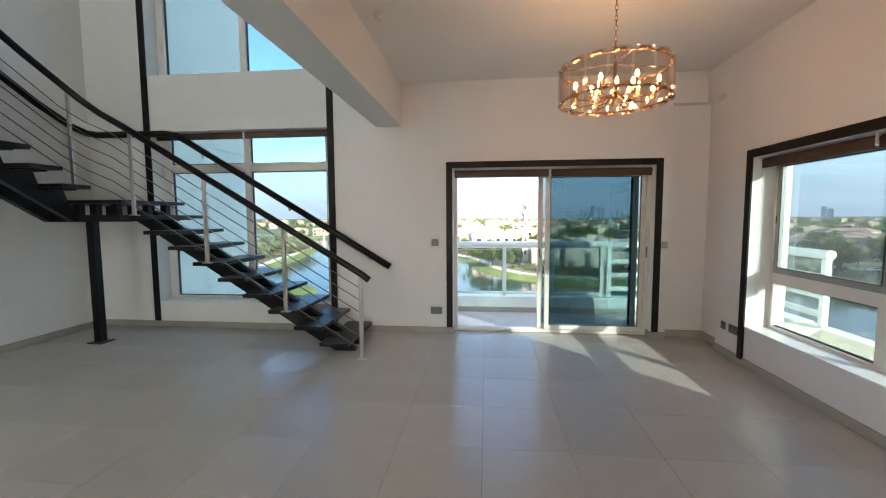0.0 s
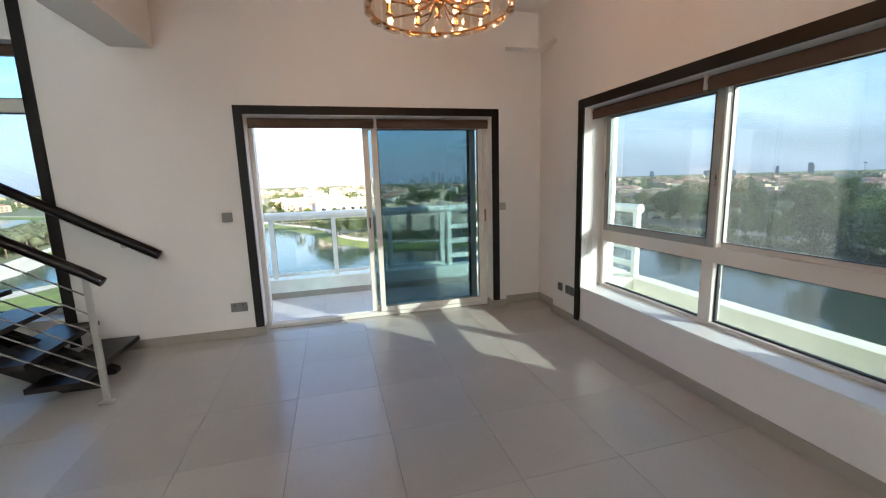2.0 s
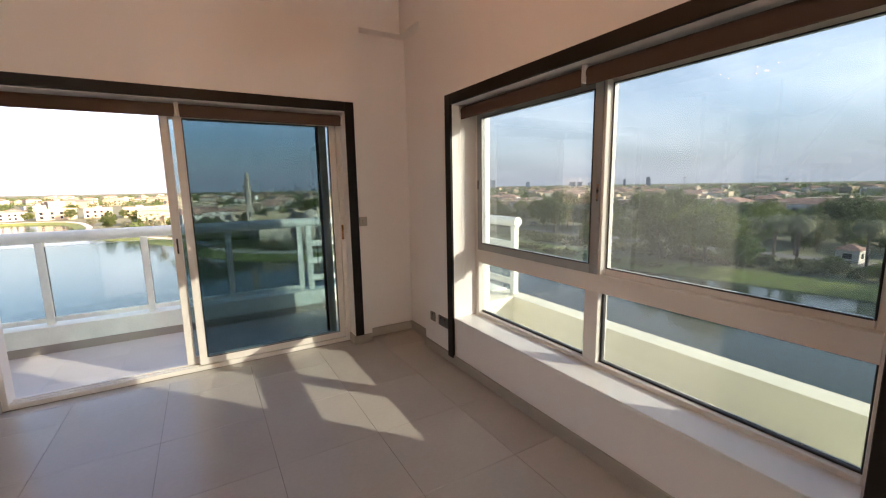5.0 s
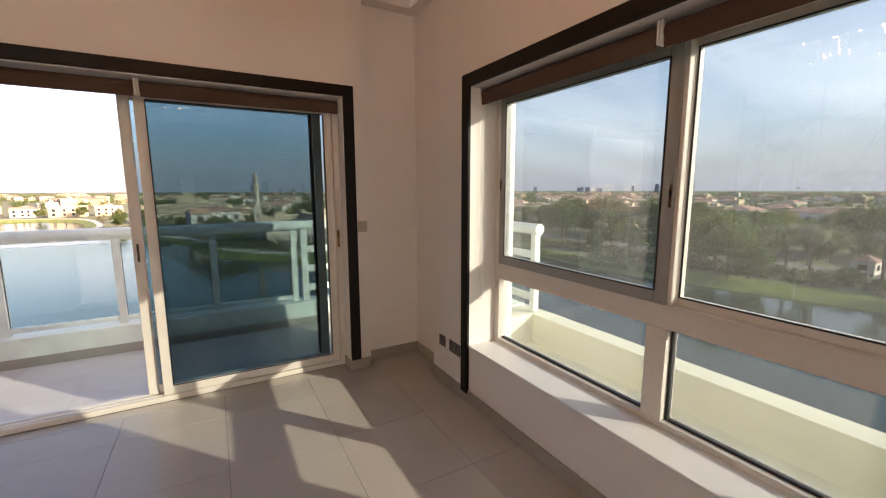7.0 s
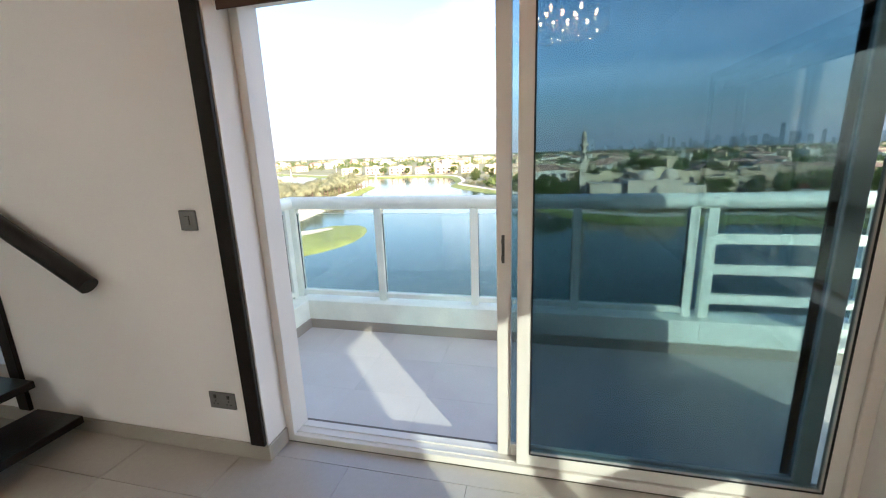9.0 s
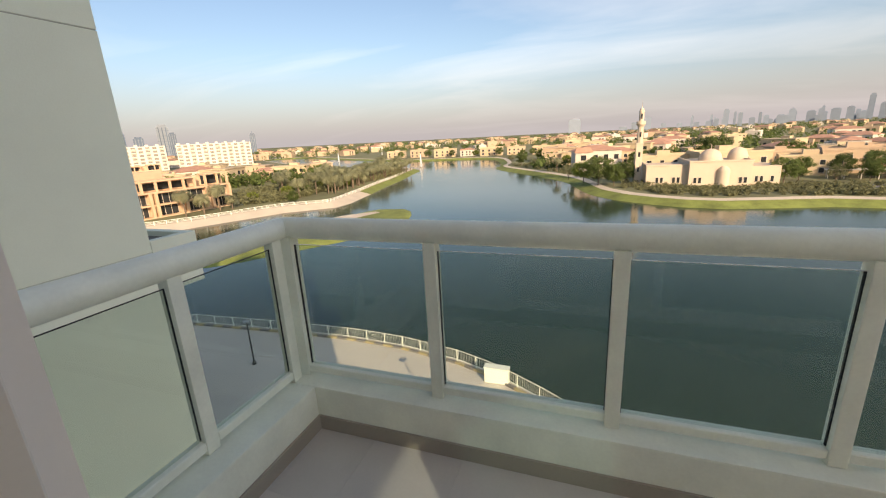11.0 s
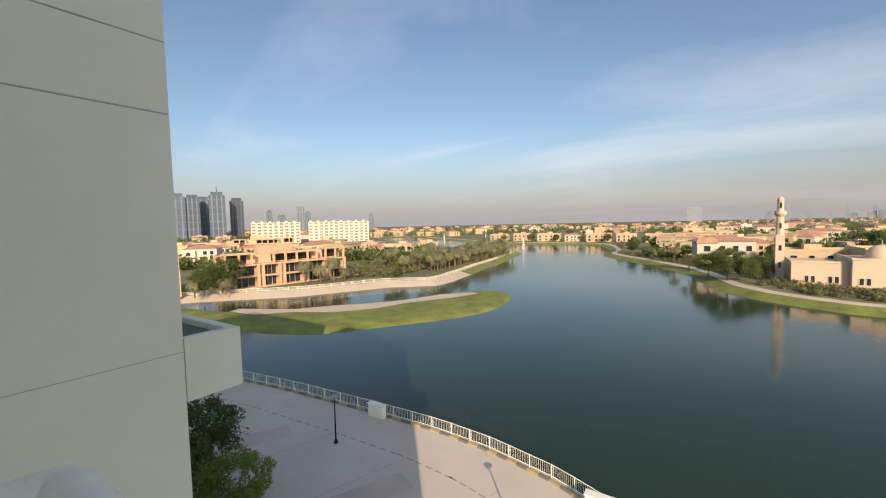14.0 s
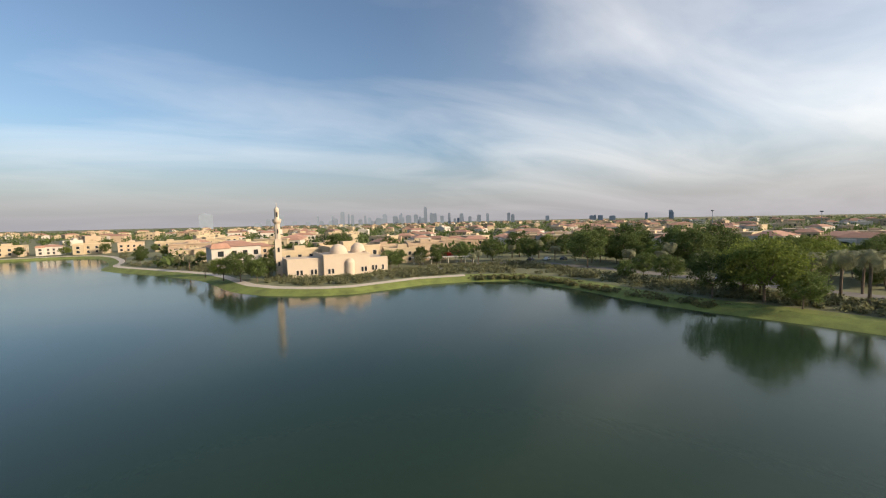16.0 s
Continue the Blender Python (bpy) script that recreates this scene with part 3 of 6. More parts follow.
# balustrade
YB = 5.935
newels = [(-0.815, YB, 0.0, 0.905), (-1.655, YB, 0.505, 1.41), (-2.54, YB, 1.03, 1.94), (-3.385, YB, 1.56, 2.46)]
for x, y, z0, z1 in newels:
    bm = bmesh.new()
    bx(bm, x - 0.021, x + 0.021, y - 0.012, y + 0.012, z0, z1)
    bx(bm, x - 0.05, x + 0.05, y - 0.03, y + 0.03, z0, z0 + 0.010)
    soften(bm, 0.003, 1)
    spart("baluster", bm, M_STEEL, "flat brushed steel baluster")
bm = bmesh.new()
bx(bm, -4.10, -4.06, 5.90, 5.925, 1.905, 2.92)
soften(bm, 0.003, 1)
spart("baluster", bm, M_STEEL, "flat brushed steel baluster")
slope = (newels[3][3] - newels[0][3]) / (newels[0][0] - newels[3][0])
for k in range(6):
    d = 0.13 + 0.132 * k
    bm = bmesh.new()
    top = (-3.62, YB, newels[3][3] + slope * 0.235 - d)
    sweep(bm, [(-0.82, YB, newels[0][3] - d), top, (-3.90, YB - 0.02, top[2] + 0.12), (-4.06, 5.80, top[2] + 0.26), (-4.06, 3.6, top[2] + 0.26 + 2.2 * 0.597)], 0.0055, 6)
    spart("wire_rod", bm, M_ROD, "thin steel infill rod")
bm = bmesh.new()
zr = newels[0][3]
path = [(-0.72, YB, zr - 0.04), (-0.80, YB, zr + 0.02), (-2.0, YB, zr + 0.02 + slope * 1.2), (-3.45, YB, zr + 0.02 + slope * 2.65), (-3.72, YB - 0.005, zr + 0.02 + slope * 2.9), (-3.90, YB - 0.05, zr + 0.09 + slope * 3.02), (-4.03, 5.80, zr + 0.20 + slope * 3.08), (-4.065, 5.5, zr + 0.39 + slope * 3.08), (-4.065, 3.4, zr + 0.39 + 2.1 * 0.597 + slope * 3.08)]
sweep(bm, path, 0.034, 12, 1.05)
spart("handrail", bm, M_RAILWOOD, "dark stained timber handrail", True)
# wall handrail
wr = thing("wall_handrail", "dark stained timber handrail fixed to the wall on steel brackets", "handrail", at=(-2.3, 6.95, 1.6))
bm = bmesh.new()
sweep(bm, [(-0.735, 6.94, 0.885), (-3.62, 6.94, 0.885 + 0.605 * 2.885), (-3.80, 6.93, 2.66), (-4.75, 6.90, 2.66), (-4.88, 6.86, 2.68), (-4.93, 6.70, 2.74), (-4.93, 6.3, 2.93), (-4.93, 3.2, 2.93 + 3.1 * 0.597)], 0.043, 12, 1.0)
ob = part("handrail", bm, M_RAILWOOD, wr, "", True)
ob.matrix_parent_inverse = Matrix.Translation((2.3, -6.95, -1.6))
for x in (-1.02, -2.1, -3.3):
    bm = bmesh.new()
    z = 0.885 + 0.605 * (-0.735 - x)
    sweep(bm, [(x, 6.995, z - 0.07), (x, 6.955, z - 0.065), (x, 6.94, z - 0.02)], 0.007, 8)
    rod(bm, (x, 6.999, z - 0.07), (x, 6.992, z - 0.07), 0.028, 16)
    ob = part("bracket", bm, M_STEEL, wr, "steel wall bracket", True)
    ob.matrix_parent_inverse = Matrix.Translation((2.3, -6.95, -1.6))

# ---------------------------------------------------------------- smoke detector and chandelier
sd = thing("smoke_detector", "round white plastic smoke detector on the ceiling", "smoke detector", at=(-0.38, 5.25, ZC))
bm = bmesh.new()
rod(bm, (0, 0, -0.018), (0, 0, 0), 0.055, 28)
part("base", bm, M_PLASTIC, sd, "", True)
bm = bmesh.new()
rod(bm, (0, 0, -0.045), (0, 0, -0.018), 0.030, 28, 0.048)
part("sensor_head", bm, M_PLASTIC, sd, "", True)

CH = Vector((1.455, 5.0, 2.385))
ch = thing("chandelier", "round brass chandelier with clear glass plates and lit candle bulbs", "chandelier", at=CH)
R, HH = 0.372, 0.225
for z in (0.0, HH):
    bm = bmesh.new()
    sweep(bm, [(R * math.cos(a), R * math.sin(a), z) for a in [2 * math.pi * k / 48 for k in range(49)]], 0.007, 6)
    part("ring", bm, M_BRASS, ch, "aged brass ring", True)
NP = 16
for k in range(NP):
    a0 = 2 * math.pi * k / NP + 0.03
    a1 = 2 * math.pi * (k + 1) / NP - 0.03
    bm = bmesh.new()
    cols = []
    for i in range(4):
        a = a0 + (a1 - a0) * i / 3
        bulge = 0.012 * math.sin(math.pi * i / 3)
        cols.append([[bm.verts.new(((R + 0.012 + bulge + t) * math.cos(a), (R + 0.012 + bulge + t) * math.sin(a), z)) for z in (-0.02, HH + 0.02)] for t in (0.0, 0.009)])
    for c, d in zip(cols, cols[1:]):
        bm.faces.new((c[1][0], d[1][0], d[1][1], c[1][1]))
        bm.faces.new((d[0][0], c[0][0], c[0][1], d[0][1]))
        for q in (0, 1):
            bm.faces.new((c[0][q], d[0][q], d[1][q], c[1][q]))
    for c in (cols[0], cols[-1]):
        bm.faces.new((c[0][0], c[1][0], c[1][1], c[0][1]))
    part("glass_plate", bm, M_CRYSTAL, ch, "clear bevelled glass plate")
    am = (a0 + a1) / 2
    for z in (-0.005, HH + 0.005):
        bm = bmesh.new()
        bx(bm, -0.012, 0.012, -0.035, 0.035, -0.007, 0.007)
        bm.transform(Matrix.Rotation(am, 4, "Z") @ Matrix.Translation((R + 0.012, 0, z)))
        part("clip", bm, M_BRASS, ch, "brass clip")
for k in range(16):
    a = 2 * math.pi * (k + 0.5) / 16
    rr = 0.16 if k % 2 else 0.30
    c, s = math.cos(a), math.sin(a)
    bm = bmesh.new()
    sweep(bm, [(0.02 * c, 0.02 * s, 0.05), (rr * 0.5 * c, rr * 0.5 * s, -0.002), (rr * 0.9 * c, rr * 0.9 * s, -0.004), (rr * c, rr * s, 0.022)], 0.005, 6)
    rod(bm, (rr * c, rr * s, 0.02), (rr * c, rr * s, 0.075), 0.010, 10)
    rod(bm, (rr * c, rr * s, 0.016), (rr * c, rr * s, 0.024), 0.020, 12)
    arm = part("arm", bm, M_BRASS, ch, "curved brass arm with candle sleeve", True)
    bm = bmesh.new()
    bmesh.ops.create_uvsphere(bm, u_segments=10, v_segments=8, radius=0.0125, matrix=Matrix.LocRotScale((rr * c, rr * s, 0.098), None, (1, 1, 2.0)))
    part("bulb", bm, M_BULB, arm, "lit flame-shaped bulb", True)
bm = bmesh.new()
rod(bm, (0, 0, 0.02), (0, 0, HH + 0.05), 0.012, 12)
bmesh.ops.create_uvsphere(bm, u_segments=12, v_segments=8, radius=0.028, matrix=Matrix.Translation((0, 0, 0.03)))
part("stem", bm, M_BRASS, ch, "brass centre stem", True)
for k in range(4):
    a = math.pi / 2 * k
    bm = bmesh.new()
    rod(bm, (0, 0, HH + 0.04), (R * math.cos(a), R * math.sin(a), HH), 0.003, 8)
    part("spoke", bm, M_BRASS, ch, "brass spoke")
zc, k = HH + 0.05, 0
while zc < ZC - CH.z - 0.06:
    bm = bmesh.new()
    pts = [(0.010 * math.cos(t), 0, zc + 0.020 + 0.024 * math.sin(t)) for t in [2 * math.pi * i / 12 for i in range(13)]]
    sweep(bm, pts, 0.0028, 5)
    bm.transform(Matrix.Rotation(math.pi / 2 * (k % 2), 4, "Z"))
    part("chain_link", bm, M_BRASS, ch, "brass chain link", True)
    zc, k = zc + 0.037, k + 1
bm = bmesh.new()
rod(bm, (0, 0, ZC - CH.z - 0.03), (0, 0, ZC - CH.z), 0.06, 24, 0.062)
part("ceiling_rose", bm, M_BRASS, ch, "round brass ceiling rose", True)

# ---------------------------------------------------------------- balcony
BZ = -0.10
bm = bmesh.new()
bx(bm, -1.02, 4.72, YN + 0.34, 8.95, -0.42, BZ - 0.006)
bal = structure("balcony_floor", bm, M_BALFLOOR, "square beige balcony floor tiles on a concrete slab", "floor")
bt = bmesh.new()
bx(bt, 0.0006, 0.4994, 0.0006, 0.4524, -0.015, 0.0)
bt = mesh_of("balcony_tile", bt, M_BALFLOOR)
for i in range(11):
    for j in range(3):
        piece("tile", bt, bal, (-0.86 + 0.5 * i, YN + 0.342 + 0.453 * j, BZ))
bm = bmesh.new()
bx(bm, -0.96, 2.52, 8.70, 8.95, BZ, 0.165)
bx(bm, 2.52, 4.72, 8.70, 8.95, BZ, 0.165)
bx(bm, -0.96, -0.72, YN + 0.32, 8.70, BZ, 0.165)
bx(bm, 4.48, 4.72, 7.40, 8.70, BZ, 0.165)
soften(bm, 0.012, 2)
structure("balcony_kerb", bm, M_RAILPAINT, "low white painted balcony upstand", "kerb")
bm = bmesh.new()
bx(bm, -0.72, 4.48, 8.688, 8.70, BZ, BZ + 0.085)
bx(bm, -0.72, -0.708, YN + 0.32, 8.688, BZ, BZ + 0.085)
structure("balcony_skirting", bm, M_SKIRT, "beige tile skirting round the balcony", "skirting")

bl = thing("balustrade", "white painted tubular metal balustrade with clear glass infill", "balustrade", at=(0.8, 8.82, 0.165))
INV = Matrix.Translation((-0.8, -8.82, -0.165))


def bpart(name, bm, material, label="", smooth=False, parent=None):
    ob = part(name, bm, material, parent or bl, label, smooth)
    if parent is None:
        ob.matrix_parent_inverse = INV
    return ob


XL, YF, XR = -0.885, 8.835, 4.60
bm = bmesh.new()
sweep(bm, [(XL, YN + 0.32, 1.045), (XL, YF - 0.03, 1.045), (XL + 0.012, YF - 0.008, 1.045), (XL + 0.035, YF, 1.045), (XR - 0.05, YF, 1.045), (XR - 0.015, YF - 0.015, 1.045), (XR, YF - 0.05, 1.045), (XR, 7.06, 1.045)], 0.058, 20)
bpart("top_rail", bm, M_RAILPAINT, "thick white tubular top rail", True)
posts = [(-0.85, YF - 0.015), (-0.018, YF - 0.015), (0.822, YF - 0.015), (1.63, YF - 0.015), (2.44, YF - 0.015)]
for x, y in posts:
    bm = bmesh.new()
    bx(bm, x - 0.032, x + 0.032, y - 0.035, y + 0.035, 0.165, 1.0)
    soften(bm, 0.006, 2)
    bpart("post", bm, M_RAILPAINT)
side_posts = [(XL, YF - 0.105), (XL, 8.155), (XL, YN + 0.36)]
for x, y in side_posts:
    bm = bmesh.new()
    bx(bm, x - 0.03, x + 0.03, y - 0.032, y + 0.032, 0.165, 1.0)
    soften(bm, 0.006, 2)
    bpart("post", bm, M_RAILPAINT)
for (xa, ya), (xb, yb) in zip(posts, posts[1:]):
    bm = bmesh.new()
    bx(bm, xa + 0.032, xb - 0.032, ya - 0.03, ya + 0.03, 0.19, 0.235)
    soften(bm, 0.005, 1)
    bpart("bottom_rail", bm, M_RAILPAINT)
    bm = bmesh.new()
    bx(bm, xa + 0.036, xb - 0.036, ya - 0.005, ya + 0.005, 0.235, 0.955)
    gp = bpart("glass_panel", bm, M_PANE_CLEAR, "clear toughened glass panel")
    bm = bmesh.new()
    bx(bm, xa + 0.032, xa + 0.036, ya - 0.006, ya + 0.006, 0.235, 0.955)
    bx(bm, xb - 0.036, xb - 0.032, ya - 0.006, ya + 0.006, 0.235, 0.955)
    bpart("gasket", bm, M_GASKET, "black glazing gasket")
    bm = bmesh.new()
    bx(bm, xa + 0.036, xb - 0.036, ya - 0.005, ya + 0.005, 0.9555, 0.9575)
    bpart("glass_edge", bm, M_PLASTIC, "pale polished top edge of the glass")
for ya, yb in ((8.155, YF - 0.105), (YN + 0.36, 8.155)):
    bm = bmesh.new()
    bx(bm, XL - 0.03, XL + 0.03, ya + 0.032, yb - 0.032, 0.19, 0.235)
    soften(bm, 0.005, 1)
    bpart("bottom_rail", bm, M_RAILPAINT)
    bm = bmesh.new()
    bx(bm, XL - 0.003, XL + 0.003, ya + 0.037, yb - 0.037, 0.235, 0.9525)
    bpart("glass_panel", bm, M_PANE_CLEAR, "clear toughened glass panel")
    bm = bmesh.new()
    bx(bm, XL - 0.0035, XL + 0.0035, ya + 0.032, yb - 0.032, 0.953, 0.956)
    bx(bm, XL - 0.0035, XL + 0.0035, yb - 0.036, yb - 0.032, 0.24, 0.953)
    bpart("gasket", bm, M_GASKET, "black glazing gasket")
# slatted end of the balustrade
for x, y in ((2.56, YF - 0.015), (3.55, YF - 0.015), (XR - 0.02, YF - 0.03), (XR, 7.12)):
    bm = bmesh.new()
    bx(bm, x - 0.035, x + 0.035, y - 0.035, y + 0.035, 0.165, 1.0)
    soften(bm, 0.006, 2)
    bpart("post", bm, M_RAILPAINT)
for z in (0.27, 0.50, 0.73):
    bm = bmesh.new()
    bx(bm, 2.595, XR - 0.055, YF - 0.035, YF + 0.005, z, z + 0.075)
    soften(bm, 0.005, 1)
    bpart("slat", bm, M_RAILPAINT, "white horizontal slat")
    bm = bmesh.new()
    bx(bm, XR - 0.02, XR + 0.02, 7.155, YF - 0.065, z, z + 0.075)
    soften(bm, 0.005, 1)
    bpart("slat", bm, M_RAILPAINT, "white horizontal slat")

bm = bmesh.new()
bx(bm, 2.595, XR - 0.055, YF + 0.012, YF + 0.020, 0.19, 0.96)
bpart("glass_panel", bm, M_PANE_CLEAR, "clear glass behind the slats")
bm = bmesh.new()
bx(bm, XR + 0.024, XR + 0.032, 7.155, YF - 0.065, 0.19, 0.96)
bpart("glass_panel", bm, M_PANE_CLEAR, "clear glass behind the slats")

# ledge outside the wide window, with low parapet
bm = bmesh.new()
bx(bm, XE + 0.36, 4.72, 1.0, 7.06, -0.45, -0.16)
structure("window_ledge", bm, M_CREAM, "cream rendered ledge below the wide window", "ledge")
bm = bmesh.new()
bx(bm, 4.54, 4.74, 1.0, 7.38, -0.45, 0.15)
bx(bm, XE + 0.40, 4.54, 7.06, 7.38, -0.16, 0.15)
soften(bm, 0.012, 2)
structure("parapet", bm, M_CREAM, "low cream rendered parapet at the ledge's edge", "parapet")

# outer building: fin wall, block behind and storeys below
bm = bmesh.new()
bx(bm, -5.6, -5.016, 7.34, 10.818, -17.9, 9.0)
fin = structure("wall_fin", bm, mat("joint_sealant", (0.46, 0.47, 0.42), 0.9, 0.15, 3, 0.1, 60), "grey-white rendered outer wall with recessed joints", "wall")
for z0, z1 in ((-17.9, 0.137), (0.144, 2.925), (2.94, 3.735), (3.75, 9.0)):
    boxpart("render_panel", (-5.58, -5.004, 7.33, 10.83, z0, z1), M_EXT, fin, "", 0.004)
bm = bmesh.new()
bx(bm, -7.6, -5.004, 10.84, 11.53, -0.48, 0.19)
bx(bm, -5.14, -5.004, 10.84, 11.53, 0.19, 0.295)
bx(bm, -7.6, -5.14, 11.40, 11.53, 0.19, 0.295)
structure("planter_ledge", bm, M_EXT, "grey-green rendered projecting ledge with upstand", "ledge")
bm = bmesh.new()
bx(bm, -7.6, -5.145, 10.845, 11.395, 0.19, 0.215)
structure("planter_bed", bm, mat("grey_gravel_bed", (0.16, 0.155, 0.14), 0.95, 0.25, 4, 0.4, 40), "dark grey gravel bed inside the ledge", "ledge")
bm = bmesh.new()
# unseen blocks, heights set by the shadow wanted on the spit
bx(bm, -14, -5.7, -30, 10.6, -18, 9.2)
bx(bm, -40, -14, -30, 4, -18, 12)
bx(bm, XW - 0.3, 3.6, -30, YS - 0.31, -18, 10)
bx(bm, -5.0, 3.5, YS - 0.3, 7.2, -18, -0.5)
bx(bm, -5.3, 3.6, YS - 0.3, 7.32, 6.16, 9.0)
# pier added out of view to cut the sun at the window's south edge
bx(bm, 3.472, 3.84, 3.10, 3.70, -0.16, 9.0)
structure("building_mass", bm, M_EXT, "rendered apartment block walls, storeys below and an added unseen sun-blocking pier", "building")

# ---------------------------------------------------------------- lake and land
GZ, WZ = -17.4, -19.0
M_WATER = mat("lake_water", (0.021, 0.042, 0.024), 0.11, 0.15, 0.02, 0, 1, spec=0.23)
M_GRASS = mat("dry_land", (0.165, 0.17, 0.085), 0.95, 0.45, 0.08, 0.3, 0.9)
M_BANK = mat("bank_grass", (0.175, 0.21, 0.050), 0.95, 0.45, 0.30, 0.4, 2.0)
M_SAND = mat("sandy_path", (0.54, 0.475, 0.385), 0.95, 0.12, 0.2, 0.2, 4)
M_PAVE = mat("promenade_paving", (0.58, 0.535, 0.47), 0.85, 0.10, 0.25, 0.1, 6)
_n, _l = M_WATER.node_tree.nodes, M_WATER.node_tree.links
_co = _n.new("ShaderNodeTexCoord")
_m = _n.new("ShaderNodeMapping"); _m.inputs["Scale"].default_value = (1.0, 0.45, 1); _m.inputs["Rotation"].default_value = (0, 0, 0.5)
_w = _n.new("ShaderNodeTexNoise"); _w.inputs["Scale"].default_value = 0.9; _w.inputs["Detail"].default_value = 5; _w.inputs["Roughness"].default_value = 0.6
_b = _n.new("ShaderNodeBump"); _b.inputs["Strength"].default_value = 0.17; _b.inputs["Distance"].default_value = 0.12
_l.new(_co.outputs["Object"], _m.inputs[0]); _l.new(_m.outputs[0], _w.inputs["Vector"]); _l.new(_w.outputs["Fac"], _b.inputs["Height"])
_l.new(_b.outputs[0], _n["Principled BSDF"].inputs["Normal"])

bm = bmesh.new()
bx(bm, -900, 300, -60, 900, WZ - 0.5, WZ)
structure("water", bm, M_WATER, "dark still lake with faint ripples", "lake")

NEAR = [(-130, 24), (-90, 31), (-49, 36), (-40, 37.2), (-28, 38.1), (-20.5, 38.4), (-14.8, 38), (-9.4, 36.9), (-6, 35.7), (-2, 33.4), (4, 29.5), (10, 24), (15, 16), (18, 4), (20, -30)]
EAST = [(110, -40), (101, 5), (96, 32), (94.5, 40), (92.4, 48), (89.5, 57), (87, 76), (88, 96), (84, 116), (70, 124), (55, 127), (32, 123), (15, 130), (1, 147), (-10, 185), (-32, 221), (-54, 256)]
FAR = [(-58, 290), (-75, 345), (-100, 366), (-178, 372), (-320, 470), (-420, 540), (-450, 500), (-330, 395), (-225, 318), (-165, 292), (-135, 284), (-108, 262)]
WEST = [(-99, 229), (-92, 200), (-87, 172), (-80, 140), (-78, 120), (-90, 110), (-95, 100), (-103, 84), (-116, 71), (-126, 60), (-150, 45)]
LAKE = NEAR + EAST + FAR + WEST


def resampled(pts, step):
    """Smooth closed outline through pts."""
    out, n = [], len(pts)
    for i in range(n):
        p0, p1, p2, p3 = (Vector(pts[(i + k) % n]) for k in (-1, 0, 1, 2))
        m = max(1, int((p2 - p1).length / step))
        for k in range(m):
            t = k / m
            out.append(0.5 * (2 * p1 + (p2 - p0) * t + (2 * p0 - 5 * p1 + 4 * p2 - p3) * t * t + (3 * p1 - p0 - 3 * p2 + p3) * t ** 3))
    return out


def offset(pts, d):
    n, out = len(pts), []
    for i in range(n):
        t = (pts[(i + 1) % n] - pts[i - 1]).normalized()
        out.append(pts[i] + Vector((t.y, -t.x)) * d)
    return out


# NEAR..WEST runs with the water on its left
shore = resampled(LAKE, 9)
outer = offset(shore, 7.0)
bm = bmesh.new()
vi = [bm.verts.new((p.x, p.y, WZ - 0.45)) for p in offset(shore, -1.5)]
v0 = [bm.verts.new((p.x, p.y, WZ + 0.12)) for p in shore]
vm = [bm.verts.new((p.x, p.y, GZ - 0.25)) for p in offset(shore, 4.2)]
vo = [bm.verts.new((p.x, p.y, GZ)) for p in outer]
n = len(shore)
for i in range(n):
    j = (i + 1) % n
    for a, b, k in ((vi, v0, 1), (v0, vm, 1), (vm, vo, 2)):
        f = bm.faces.new((a[i], a[j], b[j], b[i]))
        f.material_index = 2 if (k == 1 and shore[i].x < -72 and shore[i].y < 150) else 1 if (shore[i].x > 76 and shore[i].y < 122) else k
big = [bm.verts.new((x, y, GZ)) for x, y in ((-4200, -2500), (4200, -2500), (4200, 4200), (-4200, 4200))]
edges = [bm.edges.new((big[i], big[(i + 1) % 4])) for i in range(4)]
edges += [bm.edges.get((vo[i], vo[(i + 1) % n])) for i in range(n)]
bmesh.ops.triangle_fill(bm, edges=edges, use_beauty=True)
structure("ground", bm, [M_GRASS, M_BANK, M_SAND], "dry green land with grassy banks round the lake", "ground")

# grassy spit
SPIT = [(-140, 44), (-108, 51), (-79, 52.6), (-63.5, 58.5), (-56.7, 67.6), (-46.2, 84), (-43.5, 96), (-46, 109), (-52, 118), (-60, 117), (-67, 102), (-76, 79), (-90, 67), (-105, 60), (-140, 54)]
sp = resampled(SPIT, 5)
bm = bmesh.new()
rings = [[bm.verts.new((p.x, p.y, z)) for p in offset(sp, d)] for d, z in ((1.0, WZ - 0.4), (0, WZ + 0.05), (-2.0, WZ + 0.45), (-4.0, WZ + 0.6))]
n = len(sp)
for a, b in zip(rings, rings[1:]):
    for i in range(n):
        bm.faces.new((a[i], a[(i + 1) % n], b[(i + 1) % n], b[i]))
bmesh.ops.triangle_fill(bm, edges=[bm.edges.get((rings[-1][i], rings[-1][(i + 1) % n])) for i in range(n)], use_beauty=True)
structure("ground_spit", bm, M_BANK, "low grassy spit reaching into the lake", "ground", True)

# promenade
bm = bmesh.new()
edge = [Vector(p) for p in NEAR]
top = [bm.verts.new((p.x, p.y, -17.2)) for p in edge]
low = [bm.verts.new((p.x, p.y, -20.0)) for p in edge]
back = [bm.verts.new((p.x * 0.8, -34 if i else 10, -17.2)) for i, p in enumerate((edge[-1], edge[0]))]
for i in range(len(edge) - 1):
    bm.faces.new((top[i], top[i + 1], low[i + 1], low[i]))
bm.faces.new(top + back)
structure("promenade", bm, M_PAVE, "pale paved lakeside promenade", "pavement")

